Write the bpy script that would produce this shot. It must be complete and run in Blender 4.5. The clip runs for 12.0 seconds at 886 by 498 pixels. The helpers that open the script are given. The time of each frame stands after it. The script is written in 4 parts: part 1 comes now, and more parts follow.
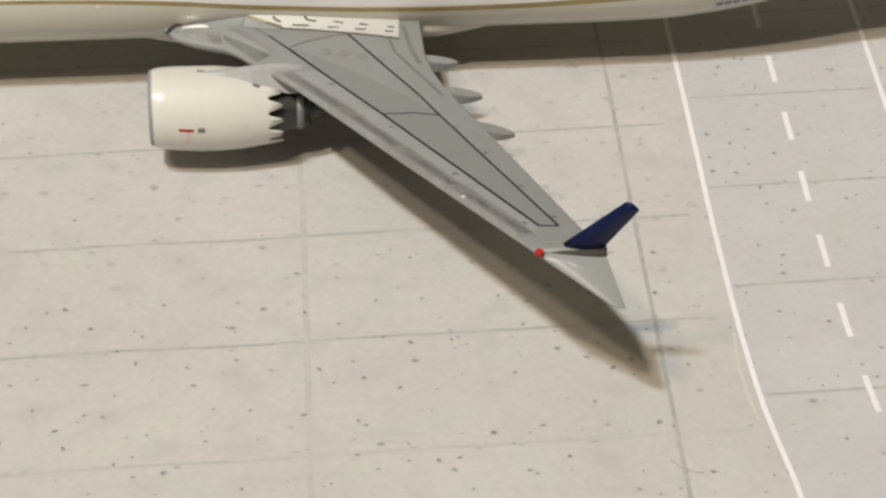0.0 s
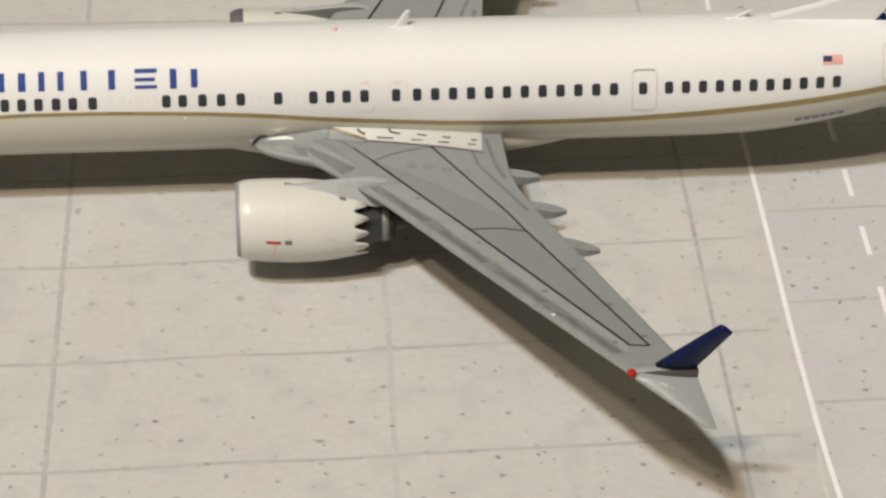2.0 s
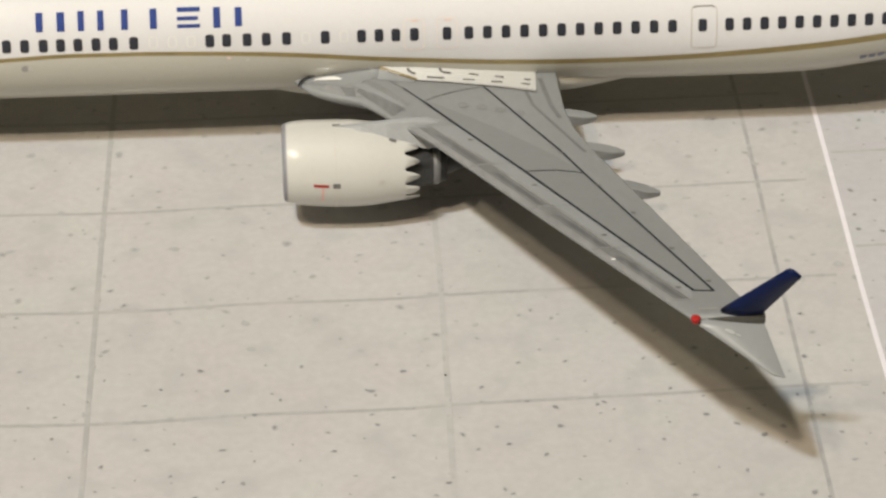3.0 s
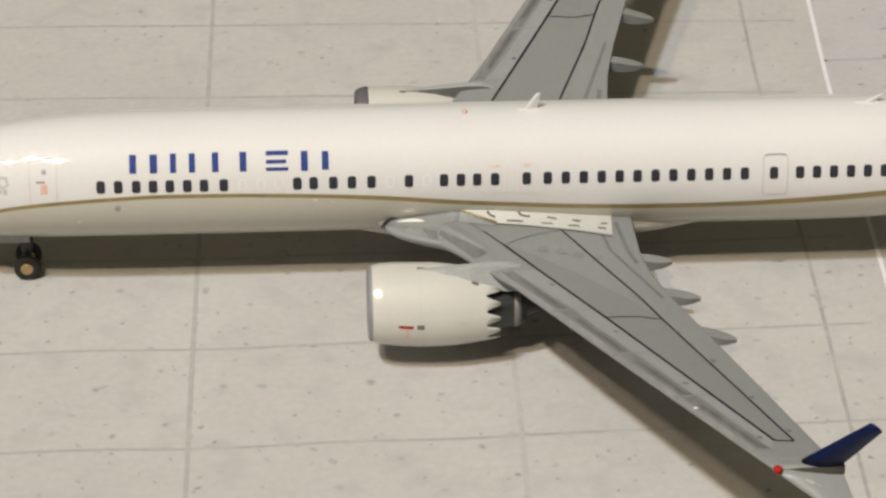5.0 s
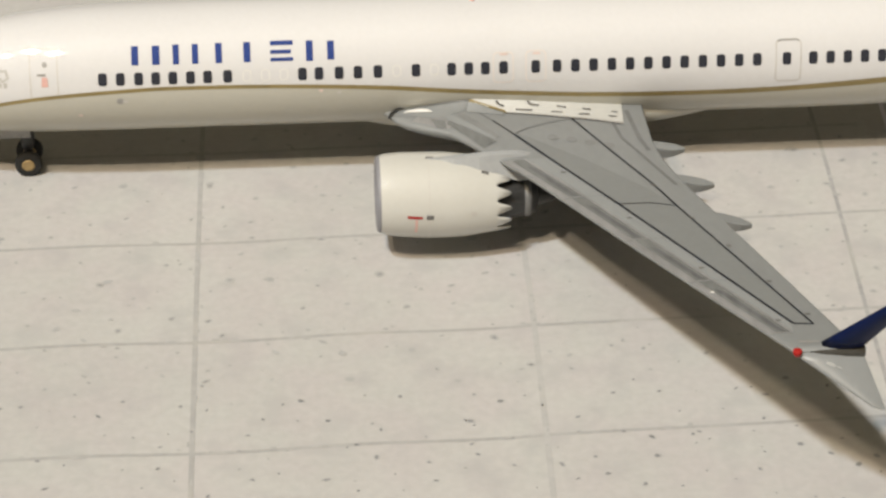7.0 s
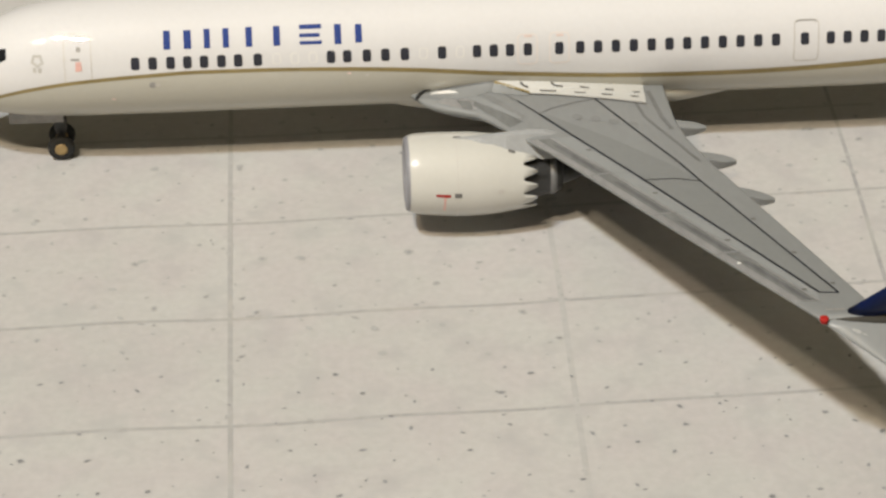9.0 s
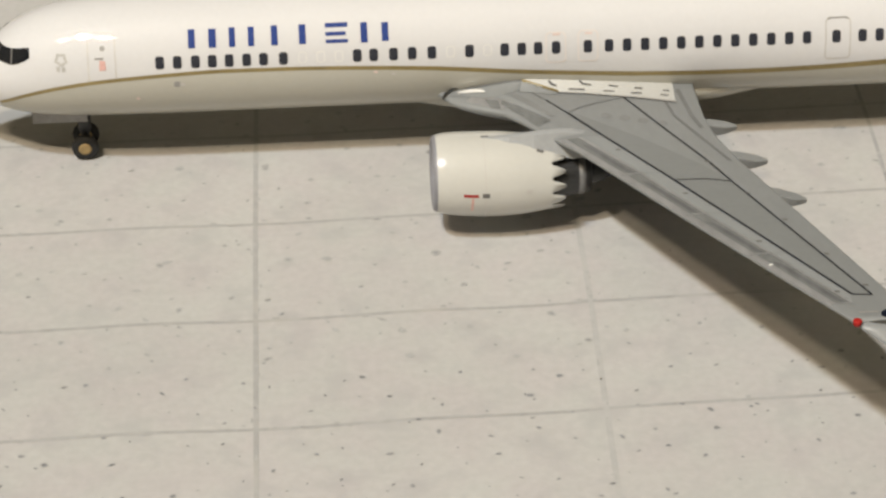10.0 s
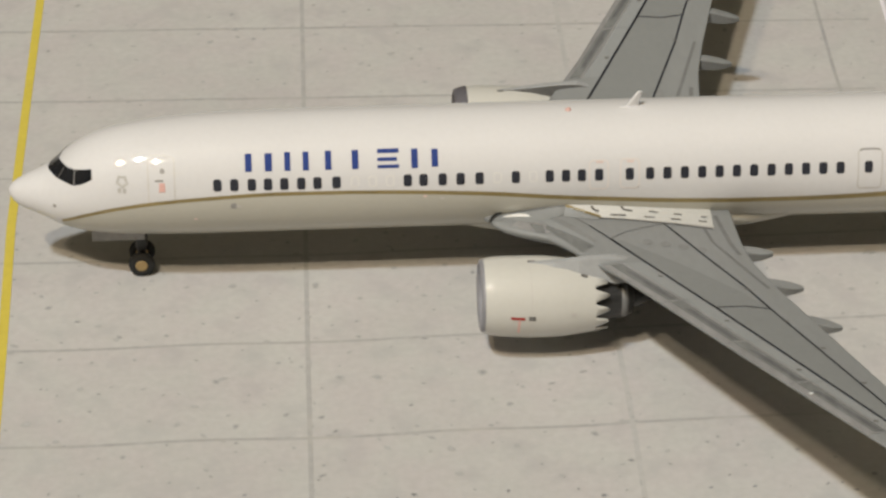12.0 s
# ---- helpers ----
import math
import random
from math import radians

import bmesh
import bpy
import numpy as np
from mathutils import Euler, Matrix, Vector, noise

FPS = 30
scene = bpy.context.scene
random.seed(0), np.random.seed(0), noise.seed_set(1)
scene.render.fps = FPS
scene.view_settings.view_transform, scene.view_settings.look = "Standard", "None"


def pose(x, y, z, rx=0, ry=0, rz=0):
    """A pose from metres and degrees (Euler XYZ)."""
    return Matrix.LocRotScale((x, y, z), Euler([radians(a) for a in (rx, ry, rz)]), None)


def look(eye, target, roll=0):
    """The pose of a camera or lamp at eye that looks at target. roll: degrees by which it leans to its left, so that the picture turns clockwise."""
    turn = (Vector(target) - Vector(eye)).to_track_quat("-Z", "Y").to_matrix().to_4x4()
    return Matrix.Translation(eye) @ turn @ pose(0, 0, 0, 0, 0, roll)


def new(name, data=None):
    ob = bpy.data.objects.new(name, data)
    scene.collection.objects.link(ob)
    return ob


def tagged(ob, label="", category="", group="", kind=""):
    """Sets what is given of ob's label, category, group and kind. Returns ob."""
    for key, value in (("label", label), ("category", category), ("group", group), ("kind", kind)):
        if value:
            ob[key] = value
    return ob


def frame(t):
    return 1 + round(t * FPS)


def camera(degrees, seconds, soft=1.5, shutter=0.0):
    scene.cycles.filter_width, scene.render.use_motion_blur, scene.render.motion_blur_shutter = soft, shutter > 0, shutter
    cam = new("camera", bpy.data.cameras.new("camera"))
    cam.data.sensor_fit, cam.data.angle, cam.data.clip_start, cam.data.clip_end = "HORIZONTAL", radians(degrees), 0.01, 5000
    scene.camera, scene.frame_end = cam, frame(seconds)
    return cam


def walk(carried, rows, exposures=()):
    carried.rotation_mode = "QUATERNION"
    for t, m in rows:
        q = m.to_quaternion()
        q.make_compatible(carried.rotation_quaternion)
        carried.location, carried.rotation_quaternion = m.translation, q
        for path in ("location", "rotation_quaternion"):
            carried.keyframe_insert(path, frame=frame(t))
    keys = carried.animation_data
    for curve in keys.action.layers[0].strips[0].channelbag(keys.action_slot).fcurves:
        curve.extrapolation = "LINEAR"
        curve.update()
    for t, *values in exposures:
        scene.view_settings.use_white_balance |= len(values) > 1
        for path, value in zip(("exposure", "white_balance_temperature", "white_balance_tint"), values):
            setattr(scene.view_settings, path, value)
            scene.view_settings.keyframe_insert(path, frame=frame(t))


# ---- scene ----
# A 1:400 diecast airliner on a printed apron mat. All shapes below are given in millimetres.
MM = 0.001
PATH = [
    (0, (0.04070, -0.18495, 0.11357), (0.05620, -0.02231, -0.00179), 0.76),
    (0.5, (0.04037, -0.18419, 0.11324), (0.05543, -0.02165, -0.00232), 0.65),
    (1, (0.03871, -0.18294, 0.11477), (0.05329, -0.01939, 0.00058), 0.99),
    (1.5, (0.03630, -0.18387, 0.11838), (0.05089, -0.01782, 0.00785), 1.37),
    (2, (0.03575, -0.18434, 0.11728), (0.05032, -0.01884, 0.00593), 0.99),
    (2.5, (0.03648, -0.17819, 0.11291), (0.04796, -0.01359, -0.00011), 0.35),
    (2.7, (0.03607, -0.17845, 0.11290), (0.04758, -0.01475, -0.00143), 0.28),
    (4.3, (0.03047, -0.17993, 0.11573), (0.04348, -0.01549, 0.00263), 0.52),
    (4.5, (0.03004, -0.17897, 0.11686), (0.04108, -0.01358, 0.00495), 0.53),
    (4.6, (0.03031, -0.17985, 0.11866), (0.04112, -0.01412, 0.00723), 0.73),
    (5, (0.02926, -0.18115, 0.12055), (0.04097, -0.01444, 0.01070), 0.83),
    (5.5, (0.03018, -0.18128, 0.11745), (0.04194, -0.01560, 0.00605), 0.38),
    (6, (0.02954, -0.18035, 0.11504), (0.04088, -0.01557, 0.00227), 0.07),
    (6.5, (0.02819, -0.17992, 0.11734), (0.04031, -0.01571, 0.00382), 0.43),
    (7, (0.02810, -0.18002, 0.11622), (0.04026, -0.01608, 0.00231), 0.35),
    (7.2, (0.02751, -0.17975, 0.11710), (0.03880, -0.01530, 0.00383), 0.21),
    (8.8, (0.02449, -0.18413, 0.11763), (0.03697, -0.01921, 0.00519), 0.05),
    (9, (0.02464, -0.18459, 0.11656), (0.03788, -0.02026, 0.00332), 0.12),
    (9.5, (0.02405, -0.18371, 0.11678), (0.03654, -0.01934, 0.00353), -0.05),
    (10, (0.02451, -0.18249, 0.11588), (0.03605, -0.01836, 0.00218), -0.25),
    (10.5, (0.02445, -0.18194, 0.11503), (0.03553, -0.01771, 0.00141), -0.40),
    (11, (0.02333, -0.18100, 0.11511), (0.03414, -0.01652, 0.00184), -0.29),
    (11.5, (0.02074, -0.18163, 0.11794), (0.03168, -0.01598, 0.00640), 0.09),
    (12, (0.01924, -0.18611, 0.12341), (0.03234, -0.01940, 0.01370), 0.67),
]
cam = camera(18.0, 12.0, soft=2.6)
walk(cam, [(t, look(eye, target, roll)) for t, eye, target, roll in PATH],
     [(0, 0.07), (1, 0.05), (2, 0.01), (4.5, 0.02), (5, -0.06), (5.5, -0.05), (6, -0.02), (6.5, 0.0), (7, 0.07), (9, 0.01), (10.5, 0.0), (11, -0.03), (11.5, -0.03), (12, -0.23)])

# ---- light: a ceiling fitting behind the camera with one cool and two warm bulbs ----
world = bpy.data.worlds.new("room_air")
scene.world = world
world.use_nodes = True
world.node_tree.nodes["Background"].inputs[0].default_value = (0.9, 0.95, 1.0, 1)
world.node_tree.nodes["Background"].inputs[1].default_value = 0.003


def bulb(name, place, watts, colour, size):
    data = bpy.data.lights.new(name, "AREA")
    data.shape, data.size, data.energy, data.color = "DISK", size, watts, colour
    ob = new(name, data)
    ob.matrix_world = look(place, (0.045, -0.015, 0.0))
    return ob


bulb("ceiling_bulb_cool", (-0.57, -0.81, 1.70), 26.2, (0.848, 0.935, 1.0), 0.10)
bulb("ceiling_bulb_warm", (-0.45, -1.10, 1.70), 20.3, (1.0, 0.82, 0.58), 0.08)
bulb("ceiling_bulb_warm", (-0.83, -0.93, 1.70), 11.2, (1.0, 0.80, 0.55), 0.12)


# ---- materials ----
def material(name, base, rough=0.5, metal=0.0, vary=0.06, scale=500.0, fine=4000.0, bump=0.0, coat=0.0, stretch=(1, 1, 1), spot=None, random_amount=0.0, by="object", shine=0.5, gloss=0.08, tint=None):
    """A paint or print with a coarse and a fine variation of its tone, in object space, and a little relief."""
    m = bpy.data.materials.new(name)
    m.use_nodes = True
    nt = m.node_tree
    bsdf = nt.nodes["Principled BSDF"]
    bsdf.inputs["Roughness"].default_value = rough
    bsdf.inputs["Metallic"].default_value = metal
    bsdf.inputs["Coat Weight"].default_value = coat
    bsdf.inputs["Specular IOR Level"].default_value = shine
    bsdf.inputs["Coat Roughness"].default_value = gloss
    co = nt.nodes.new("ShaderNodeTexCoord")
    mp = nt.nodes.new("ShaderNodeMapping")
    mp.inputs["Scale"].default_value = stretch
    nt.links.new(co.outputs["Object"], mp.inputs["Vector"])
    coarse = nt.nodes.new("ShaderNodeTexNoise")
    coarse.inputs["Scale"].default_value, coarse.inputs["Detail"].default_value = scale, 4
    small = nt.nodes.new("ShaderNodeTexNoise")
    small.inputs["Scale"].default_value, small.inputs["Detail"].default_value = fine, 3
    nt.links.new(mp.outputs[0], coarse.inputs["Vector"])
    nt.links.new(mp.outputs[0], small.inputs["Vector"])
    add = nt.nodes.new("ShaderNodeMath")
    add.operation = "ADD"
    nt.links.new(coarse.outputs[0], add.inputs[0])
    nt.links.new(small.outputs[0], add.inputs[1])
    value = add.outputs[0]
    if random_amount:
        info = nt.nodes.new("ShaderNodeNewGeometry" if by == "island" else "ShaderNodeObjectInfo")
        mul = nt.nodes.new("ShaderNodeMath")
        mul.operation, mul.inputs[1].default_value = "MULTIPLY_ADD", random_amount
        nt.links.new(info.outputs["Random Per Island" if by == "island" else "Random"], mul.inputs[0])
        nt.links.new(value, mul.inputs[2])
        value = mul.outputs[0]
    ramp = nt.nodes.new("ShaderNodeMapRange")
    ramp.inputs["From Min"].default_value, ramp.inputs["From Max"].default_value = 0.6, 1.4 + random_amount
    ramp.inputs["To Min"].default_value, ramp.inputs["To Max"].default_value = 1 - vary, 1 + vary
    nt.links.new(value, ramp.inputs["Value"])
    tone = nt.nodes.new("ShaderNodeMix")
    tone.data_type, tone.blend_type = "RGBA", "MULTIPLY"
    tone.inputs["Factor"].default_value = 1.0
    tone.inputs["A"].default_value = (*base, 1)
    nt.links.new(ramp.outputs[0], tone.inputs["B"])
    colour = tone.outputs["Result"]
    if spot:
        (sr, sg, sb), sscale, low, high = spot
        cloud = nt.nodes.new("ShaderNodeTexNoise")
        cloud.inputs["Scale"].default_value, cloud.inputs["Detail"].default_value = sscale, 6
        nt.links.new(mp.outputs[0], cloud.inputs["Vector"])
        cut = nt.nodes.new("ShaderNodeMapRange")
        cut.inputs["From Min"].default_value, cut.inputs["From Max"].default_value = low, high
        nt.links.new(cloud.outputs[0], cut.inputs["Value"])
        mix = nt.nodes.new("ShaderNodeMix")
        mix.data_type = "RGBA"
        nt.links.new(cut.outputs[0], mix.inputs["Factor"])
        nt.links.new(colour, mix.inputs["A"])
        mix.inputs["B"].default_value = (sr, sg, sb, 1)
        colour = mix.outputs["Result"]
    if tint:
        (tr, tg, tb), tscale = tint
        drift = nt.nodes.new("ShaderNodeTexNoise")
        drift.inputs["Scale"].default_value, drift.inputs["Detail"].default_value = tscale, 3
        nt.links.new(mp.outputs[0], drift.inputs["Vector"])
        span = nt.nodes.new("ShaderNodeMapRange")
        span.inputs["From Min"].default_value, span.inputs["From Max"].default_value = 0.35, 0.65
        nt.links.new(drift.outputs[0], span.inputs["Value"])
        hue = nt.nodes.new("ShaderNodeMix")
        hue.data_type, hue.blend_type = "RGBA", "MULTIPLY"
        nt.links.new(span.outputs[0], hue.inputs["Factor"])
        nt.links.new(colour, hue.inputs["A"])
        hue.inputs["B"].default_value = (tr, tg, tb, 1)
        colour = hue.outputs["Result"]
    nt.links.new(colour, bsdf.inputs["Base Color"])
    if bump:
        bp = nt.nodes.new("ShaderNodeBump")
        bp.inputs["Strength"].default_value, bp.inputs["Distance"].default_value = 1.0, bump * MM
        nt.links.new(add.outputs[0], bp.inputs["Height"])
        nt.links.new(bp.outputs[0], bsdf.inputs["Normal"])
    return m


WHITE = material("white_enamel", (0.645, 0.64, 0.65), 0.5, vary=0.025, scale=120, fine=2500, bump=0.002, coat=0.85, shine=0.2, gloss=0.035)
CREAM = material("cream_white_enamel", (0.545, 0.538, 0.505), 0.5, vary=0.025, scale=120, fine=2500, bump=0.002, coat=0.85, shine=0.2, gloss=0.035)
BELLY = material("warm_grey_enamel", (0.475, 0.46, 0.405), 0.5, vary=0.03, scale=120, fine=2500, bump=0.002, coat=0.6, shine=0.2, gloss=0.05)
WING_GREY = material("wing_grey_paint", (0.238, 0.247, 0.25), 0.42, vary=0.07, scale=160, fine=1800, bump=0.01, stretch=(1, 0.35, 1))
PANEL_GREY = material("panel_grey_paint", (0.214, 0.223, 0.224), 0.5, vary=0.05, scale=200, fine=2000, bump=0.008)
BAND_GREY = material("light_band_grey_paint", (0.268, 0.28, 0.286), 0.42, vary=0.06, scale=200, fine=2000, bump=0.01, stretch=(1, 0.35, 1))
PALE_GREY = material("pale_grey_paint", (0.325, 0.334, 0.342), 0.6, vary=0.08, scale=300, fine=2500, bump=0.01)
SLAT_METAL = material("worn_slat_silver", (0.37, 0.37, 0.38), 0.34, 0.4, vary=0.22, scale=350, fine=1500, bump=0.02, stretch=(1, 0.3, 1))
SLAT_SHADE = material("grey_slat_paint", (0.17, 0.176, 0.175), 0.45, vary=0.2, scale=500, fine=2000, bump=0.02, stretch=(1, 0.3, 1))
NOZZLE_BAND = material("nozzle_band_metal", (0.17, 0.17, 0.17), 0.5, 0.3, vary=0.2, scale=500)
SLAT_DARK = material("dark_slat_grey", (0.12, 0.122, 0.128), 0.45, vary=0.3, scale=500, fine=2000, bump=0.02, stretch=(1, 0.3, 1))
LIP_DARK = material("dark_lip_tone", (0.12, 0.115, 0.13), 0.6, 0.2, vary=0.10, scale=600, fine=3000, bump=0.01)
LIP_METAL = material("dull_lip_metal", (0.27, 0.27, 0.295), 0.6, 0.2, vary=0.10, scale=600, fine=3000, bump=0.01)
LENS = material("lamp_lens", (0.82, 0.81, 0.79), 0.2, vary=0.04, scale=600, coat=0.6)
COVER = material("faint_cover_print", (0.222, 0.227, 0.228), 0.5, vary=0.15, scale=900)
BLUE = material("deep_blue_paint", (0.003, 0.009, 0.05), 0.4, vary=0.12, scale=500, shine=0.12)
BLUE_PRINT = material("blue_print", (0.010, 0.036, 0.20), 0.75, vary=0.10, scale=900)
NAVY_INK = material("navy_flag_print", (0.03, 0.022, 0.09), 0.5, vary=0.2, scale=900)
INK = material("black_window_print", (0.019, 0.021, 0.032), 0.5, vary=0.2, scale=900)
GLASS_INK = material("cockpit_glass_print", (0.010, 0.011, 0.014), 0.18, vary=0.2, scale=700, coat=0.4)
LINE_INK = material("panel_line_print", (0.014, 0.015, 0.022), 0.6, vary=0.3, scale=900, shine=0.2)
SOFT_LINE = material("faint_panel_line_print", (0.165, 0.168, 0.17), 0.5, vary=0.2, scale=900)
GOLD = material("gold_stripe_print", (0.27, 0.21, 0.09), 0.4, 0.2, vary=0.25, scale=500, fine=2500, stretch=(0.4, 1, 1))
RED = material("red_print", (0.34, 0.018, 0.015), 0.7, vary=0.1, scale=900, shine=0.2)
MARKING = material("dark_marking_print", (0.13, 0.125, 0.12), 0.5, vary=0.3, scale=900)
EXIT_MARK = material("faded_red_print", (0.67, 0.53, 0.49), 0.4, vary=0.1, scale=900)
FLAG_BASE = material("flag_pink_print", (0.66, 0.44, 0.42), 0.4, vary=0.08, scale=900)
FLAG_RED = material("flag_red_print", (0.62, 0.29, 0.27), 0.4, vary=0.1, scale=900)
DOOR_LINE = material("faint_door_line_print", (0.56, 0.54, 0.51), 0.4, vary=0.12, scale=900)
PINK = material("faint_red_print", (0.68, 0.62, 0.59), 0.4, vary=0.06, scale=900)
ROSE = material("pale_red_print", (0.66, 0.40, 0.36), 0.4, vary=0.1, scale=900)
FAINT_GREY = material("faint_grey_print", (0.50, 0.48, 0.455), 0.4, vary=0.08, scale=900)
BADGE_GREY = material("grey_badge_print", (0.45, 0.44, 0.42), 0.4, vary=0.15, scale=1200)
BLANK = material("blanked_window_print", (0.70, 0.69, 0.665), 0.45, vary=0.05, scale=900)
MID_GREY = material("grey_print", (0.30, 0.29, 0.28), 0.45, vary=0.2, scale=900)
RUBBER = material("tyre_rubber", (0.012, 0.012, 0.012), 0.75, vary=0.3, scale=900, bump=0.02)
HUB_TAN = material("tan_wheel_hub", (0.34, 0.24, 0.11), 0.45, 0.3, vary=0.2, scale=900)
EXHAUST = material("exhaust_metal", (0.055, 0.055, 0.055), 0.42, 0.6, vary=0.25, scale=500, bump=0.02)
STRUT = material("dark_strut_metal", (0.05, 0.05, 0.05), 0.5, 0.4, vary=0.2, scale=500)
SHADE_DARK = material("painted_shade_dark", (0.05, 0.047, 0.04), 0.5, vary=0.25, scale=600, fine=2500)
PYLON_DARK = material("dark_pylon_side_grey", (0.12, 0.12, 0.118), 0.5, vary=0.15, scale=600)
GLINT = material("painted_glint", (0.36, 0.365, 0.36), 0.4, vary=0.15, scale=1500, fine=5000)
PLATE_WHITE = material("white_plate_enamel", (0.57, 0.57, 0.55), 0.5, vary=0.04, scale=300, fine=2500, bump=0.002, coat=0.5)
REG_INK = material("faded_blue_print", (0.15, 0.16, 0.22), 0.5, vary=0.3, scale=900)
MAT_PRINT = material("concrete_print", (0.455, 0.453, 0.441), 0.72, vary=0.085, scale=60, fine=1500, bump=0.02, spot=((0.40, 0.397, 0.395), 300, 0.52, 0.78), tint=((1.0, 0.965, 0.985), 210))
TAXI_PRINT = material("taxiway_print", (0.449, 0.451, 0.462), 0.72, vary=0.075, scale=60, fine=1500, bump=0.02, spot=((0.405, 0.404, 0.40), 300, 0.55, 0.8), tint=((1.0, 0.97, 0.99), 210))
JOINT_PRINT = material("joint_line_print", (0.372, 0.368, 0.364), 0.75, vary=0.14, scale=300, fine=1500, spot=((0.43, 0.416, 0.395), 160, 0.55, 0.75))
JOINT_FAINT = material("faint_joint_line_print", (0.415, 0.41, 0.406), 0.75, vary=0.1, scale=300, fine=1500, spot=((0.44, 0.432, 0.42), 160, 0.5, 0.72))
JOINT_DARK = material("dark_joint_line_print", (0.325, 0.322, 0.325), 0.75, vary=0.2, scale=300, fine=1500, spot=((0.38, 0.375, 0.36), 160, 0.5, 0.7))
GHOST_PRINT = material("pale_ghost_line_print", (0.485, 0.475, 0.445), 0.7, vary=0.1, scale=300, fine=1500)
LINE_WHITE = material("white_line_print", (0.70, 0.675, 0.72), 0.65, vary=0.06, scale=300, fine=1500)
LINE_YELLOW = material("yellow_line_print", (0.56, 0.46, 0.07), 0.65, vary=0.08, scale=300, fine=1500)
SPECK = material("dark_speckle_print", (0.335, 0.335, 0.34), 0.75, vary=0.38, scale=200, random_amount=1.6, by="island")
SPECK_DARK = material("darker_speckle_print", (0.235, 0.235, 0.245), 0.75, vary=0.3, scale=200, random_amount=1.4, by="island")
SPECK_RIM = material("soft_speckle_print", (0.385, 0.382, 0.378), 0.75, vary=0.1, scale=200, random_amount=1.2, by="island")
PLASTER = material("room_plaster", (0.17, 0.158, 0.115), 0.9, vary=0.04, scale=3, fine=40)
CEILING = material("ceiling_paint", (0.78, 0.74, 0.62), 0.9, vary=0.03, scale=3, fine=40)


# ---- helpers ----
def part(name, verts, faces, mat, parent=None, label="", smooth=True):
    """One mesh object, from vertices in millimetres."""
    me = bpy.data.meshes.new(name)
    me.from_pydata([(x * MM, y * MM, z * MM) for x, y, z in verts], [], faces)
    me.validate()
    bm = bmesh.new()
    bm.from_mesh(me)
    bmesh.ops.recalc_face_normals(bm, faces=bm.faces)
    bm.to_mesh(me)
    bm.free()
    me.materials.append(mat)
    if smooth:
        me.polygons.foreach_set("use_smooth", [True] * len(me.polygons))
        me.update()
    ob = new(name, me)
    if parent:
        ob.parent = parent
    if label:
        tagged(ob, label)
    return ob


def sheet(name, verts, faces, mat, parent=None, label=""):
    """A thin print: its faces all look along their first winding."""
    me = bpy.data.meshes.new(name)
    me.from_pydata([(x * MM, y * MM, z * MM) for x, y, z in verts], [], faces)
    me.materials.append(mat)
    ob = new(name, me)
    if parent:
        ob.parent = parent
    if label:
        tagged(ob, label)
    return ob


def thing(name, label, category, group="", place=(0, 0, 0)):
    ob = new(name)
    ob.empty_display_size = 0.01
    ob.location = [c * MM for c in place]
    return tagged(ob, label, category, group)


def rings(loops, close_ends=True):
    """Vertices and faces of a skin over closed loops with the same count."""
    n = len(loops[0])
    verts = [v for loop in loops for v in loop]
    faces = []
    for a in range(len(loops) - 1):
        for b in range(n):
            c = (b + 1) % n
            faces.append((a * n + b, a * n + c, (a + 1) * n + c, (a + 1) * n + b))
    if close_ends:
        faces.append(tuple(range(n)))
        faces.append(tuple((len(loops) - 1) * n + b for b in range(n)))
    return verts, faces


def join(*pieces):
    verts, faces = [], []
    for v, f in pieces:
        k = len(verts)
        verts += v
        faces += [tuple(i + k for i in face) for face in f]
    return verts, faces


def turned(profile, centre, n=48, axis="x"):
    """A body of revolution from (along, radius) pairs, about an axis through the centre."""
    cx, cy, cz = centre
    loops = []
    for a, r in profile:
        loop = []
        for k in range(n):
            u, v = r * math.cos(2 * math.pi * k / n), r * math.sin(2 * math.pi * k / n)
            loop.append((cx + a, cy + u, cz + v) if axis == "x" else (cx + u, cy + a, cz + v) if axis == "y" else (cx + u, cy + v, cz + a))
        loops.append(loop)
    return rings(loops)


def block(x0, x1, y0, y1, z0, z1):
    v = [(x, y, z) for x in (x0, x1) for y in (y0, y1) for z in (z0, z1)]
    return v, [(0, 1, 3, 2), (4, 6, 7, 5), (0, 4, 5, 1), (2, 3, 7, 6), (0, 2, 6, 4), (1, 5, 7, 3)]


def eased(xs, ys, x):
    """A smooth curve through the given knots that never overshoots."""
    xs, ys = np.asarray(xs, float), np.asarray(ys, float)
    h = np.diff(xs)
    d = np.diff(ys) / h
    m = np.zeros(len(xs))
    m[0], m[-1] = d[0], d[-1]
    for i in range(1, len(xs) - 1):
        if d[i - 1] * d[i] > 0:
            w1, w2 = 2 * h[i] + h[i - 1], h[i] + 2 * h[i - 1]
            m[i] = (w1 + w2) / (w1 / d[i - 1] + w2 / d[i])
    x = min(max(x, xs[0]), xs[-1])
    i = min(max(int(np.searchsorted(xs, x)) - 1, 0), len(h) - 1)
    t = (x - xs[i]) / h[i]
    return float((1 + 2 * t) * (1 - t) ** 2 * ys[i] + t * (1 - t) ** 2 * h[i] * m[i] + t * t * (3 - 2 * t) * ys[i + 1] + t * t * (t - 1) * h[i] * m[i + 1])


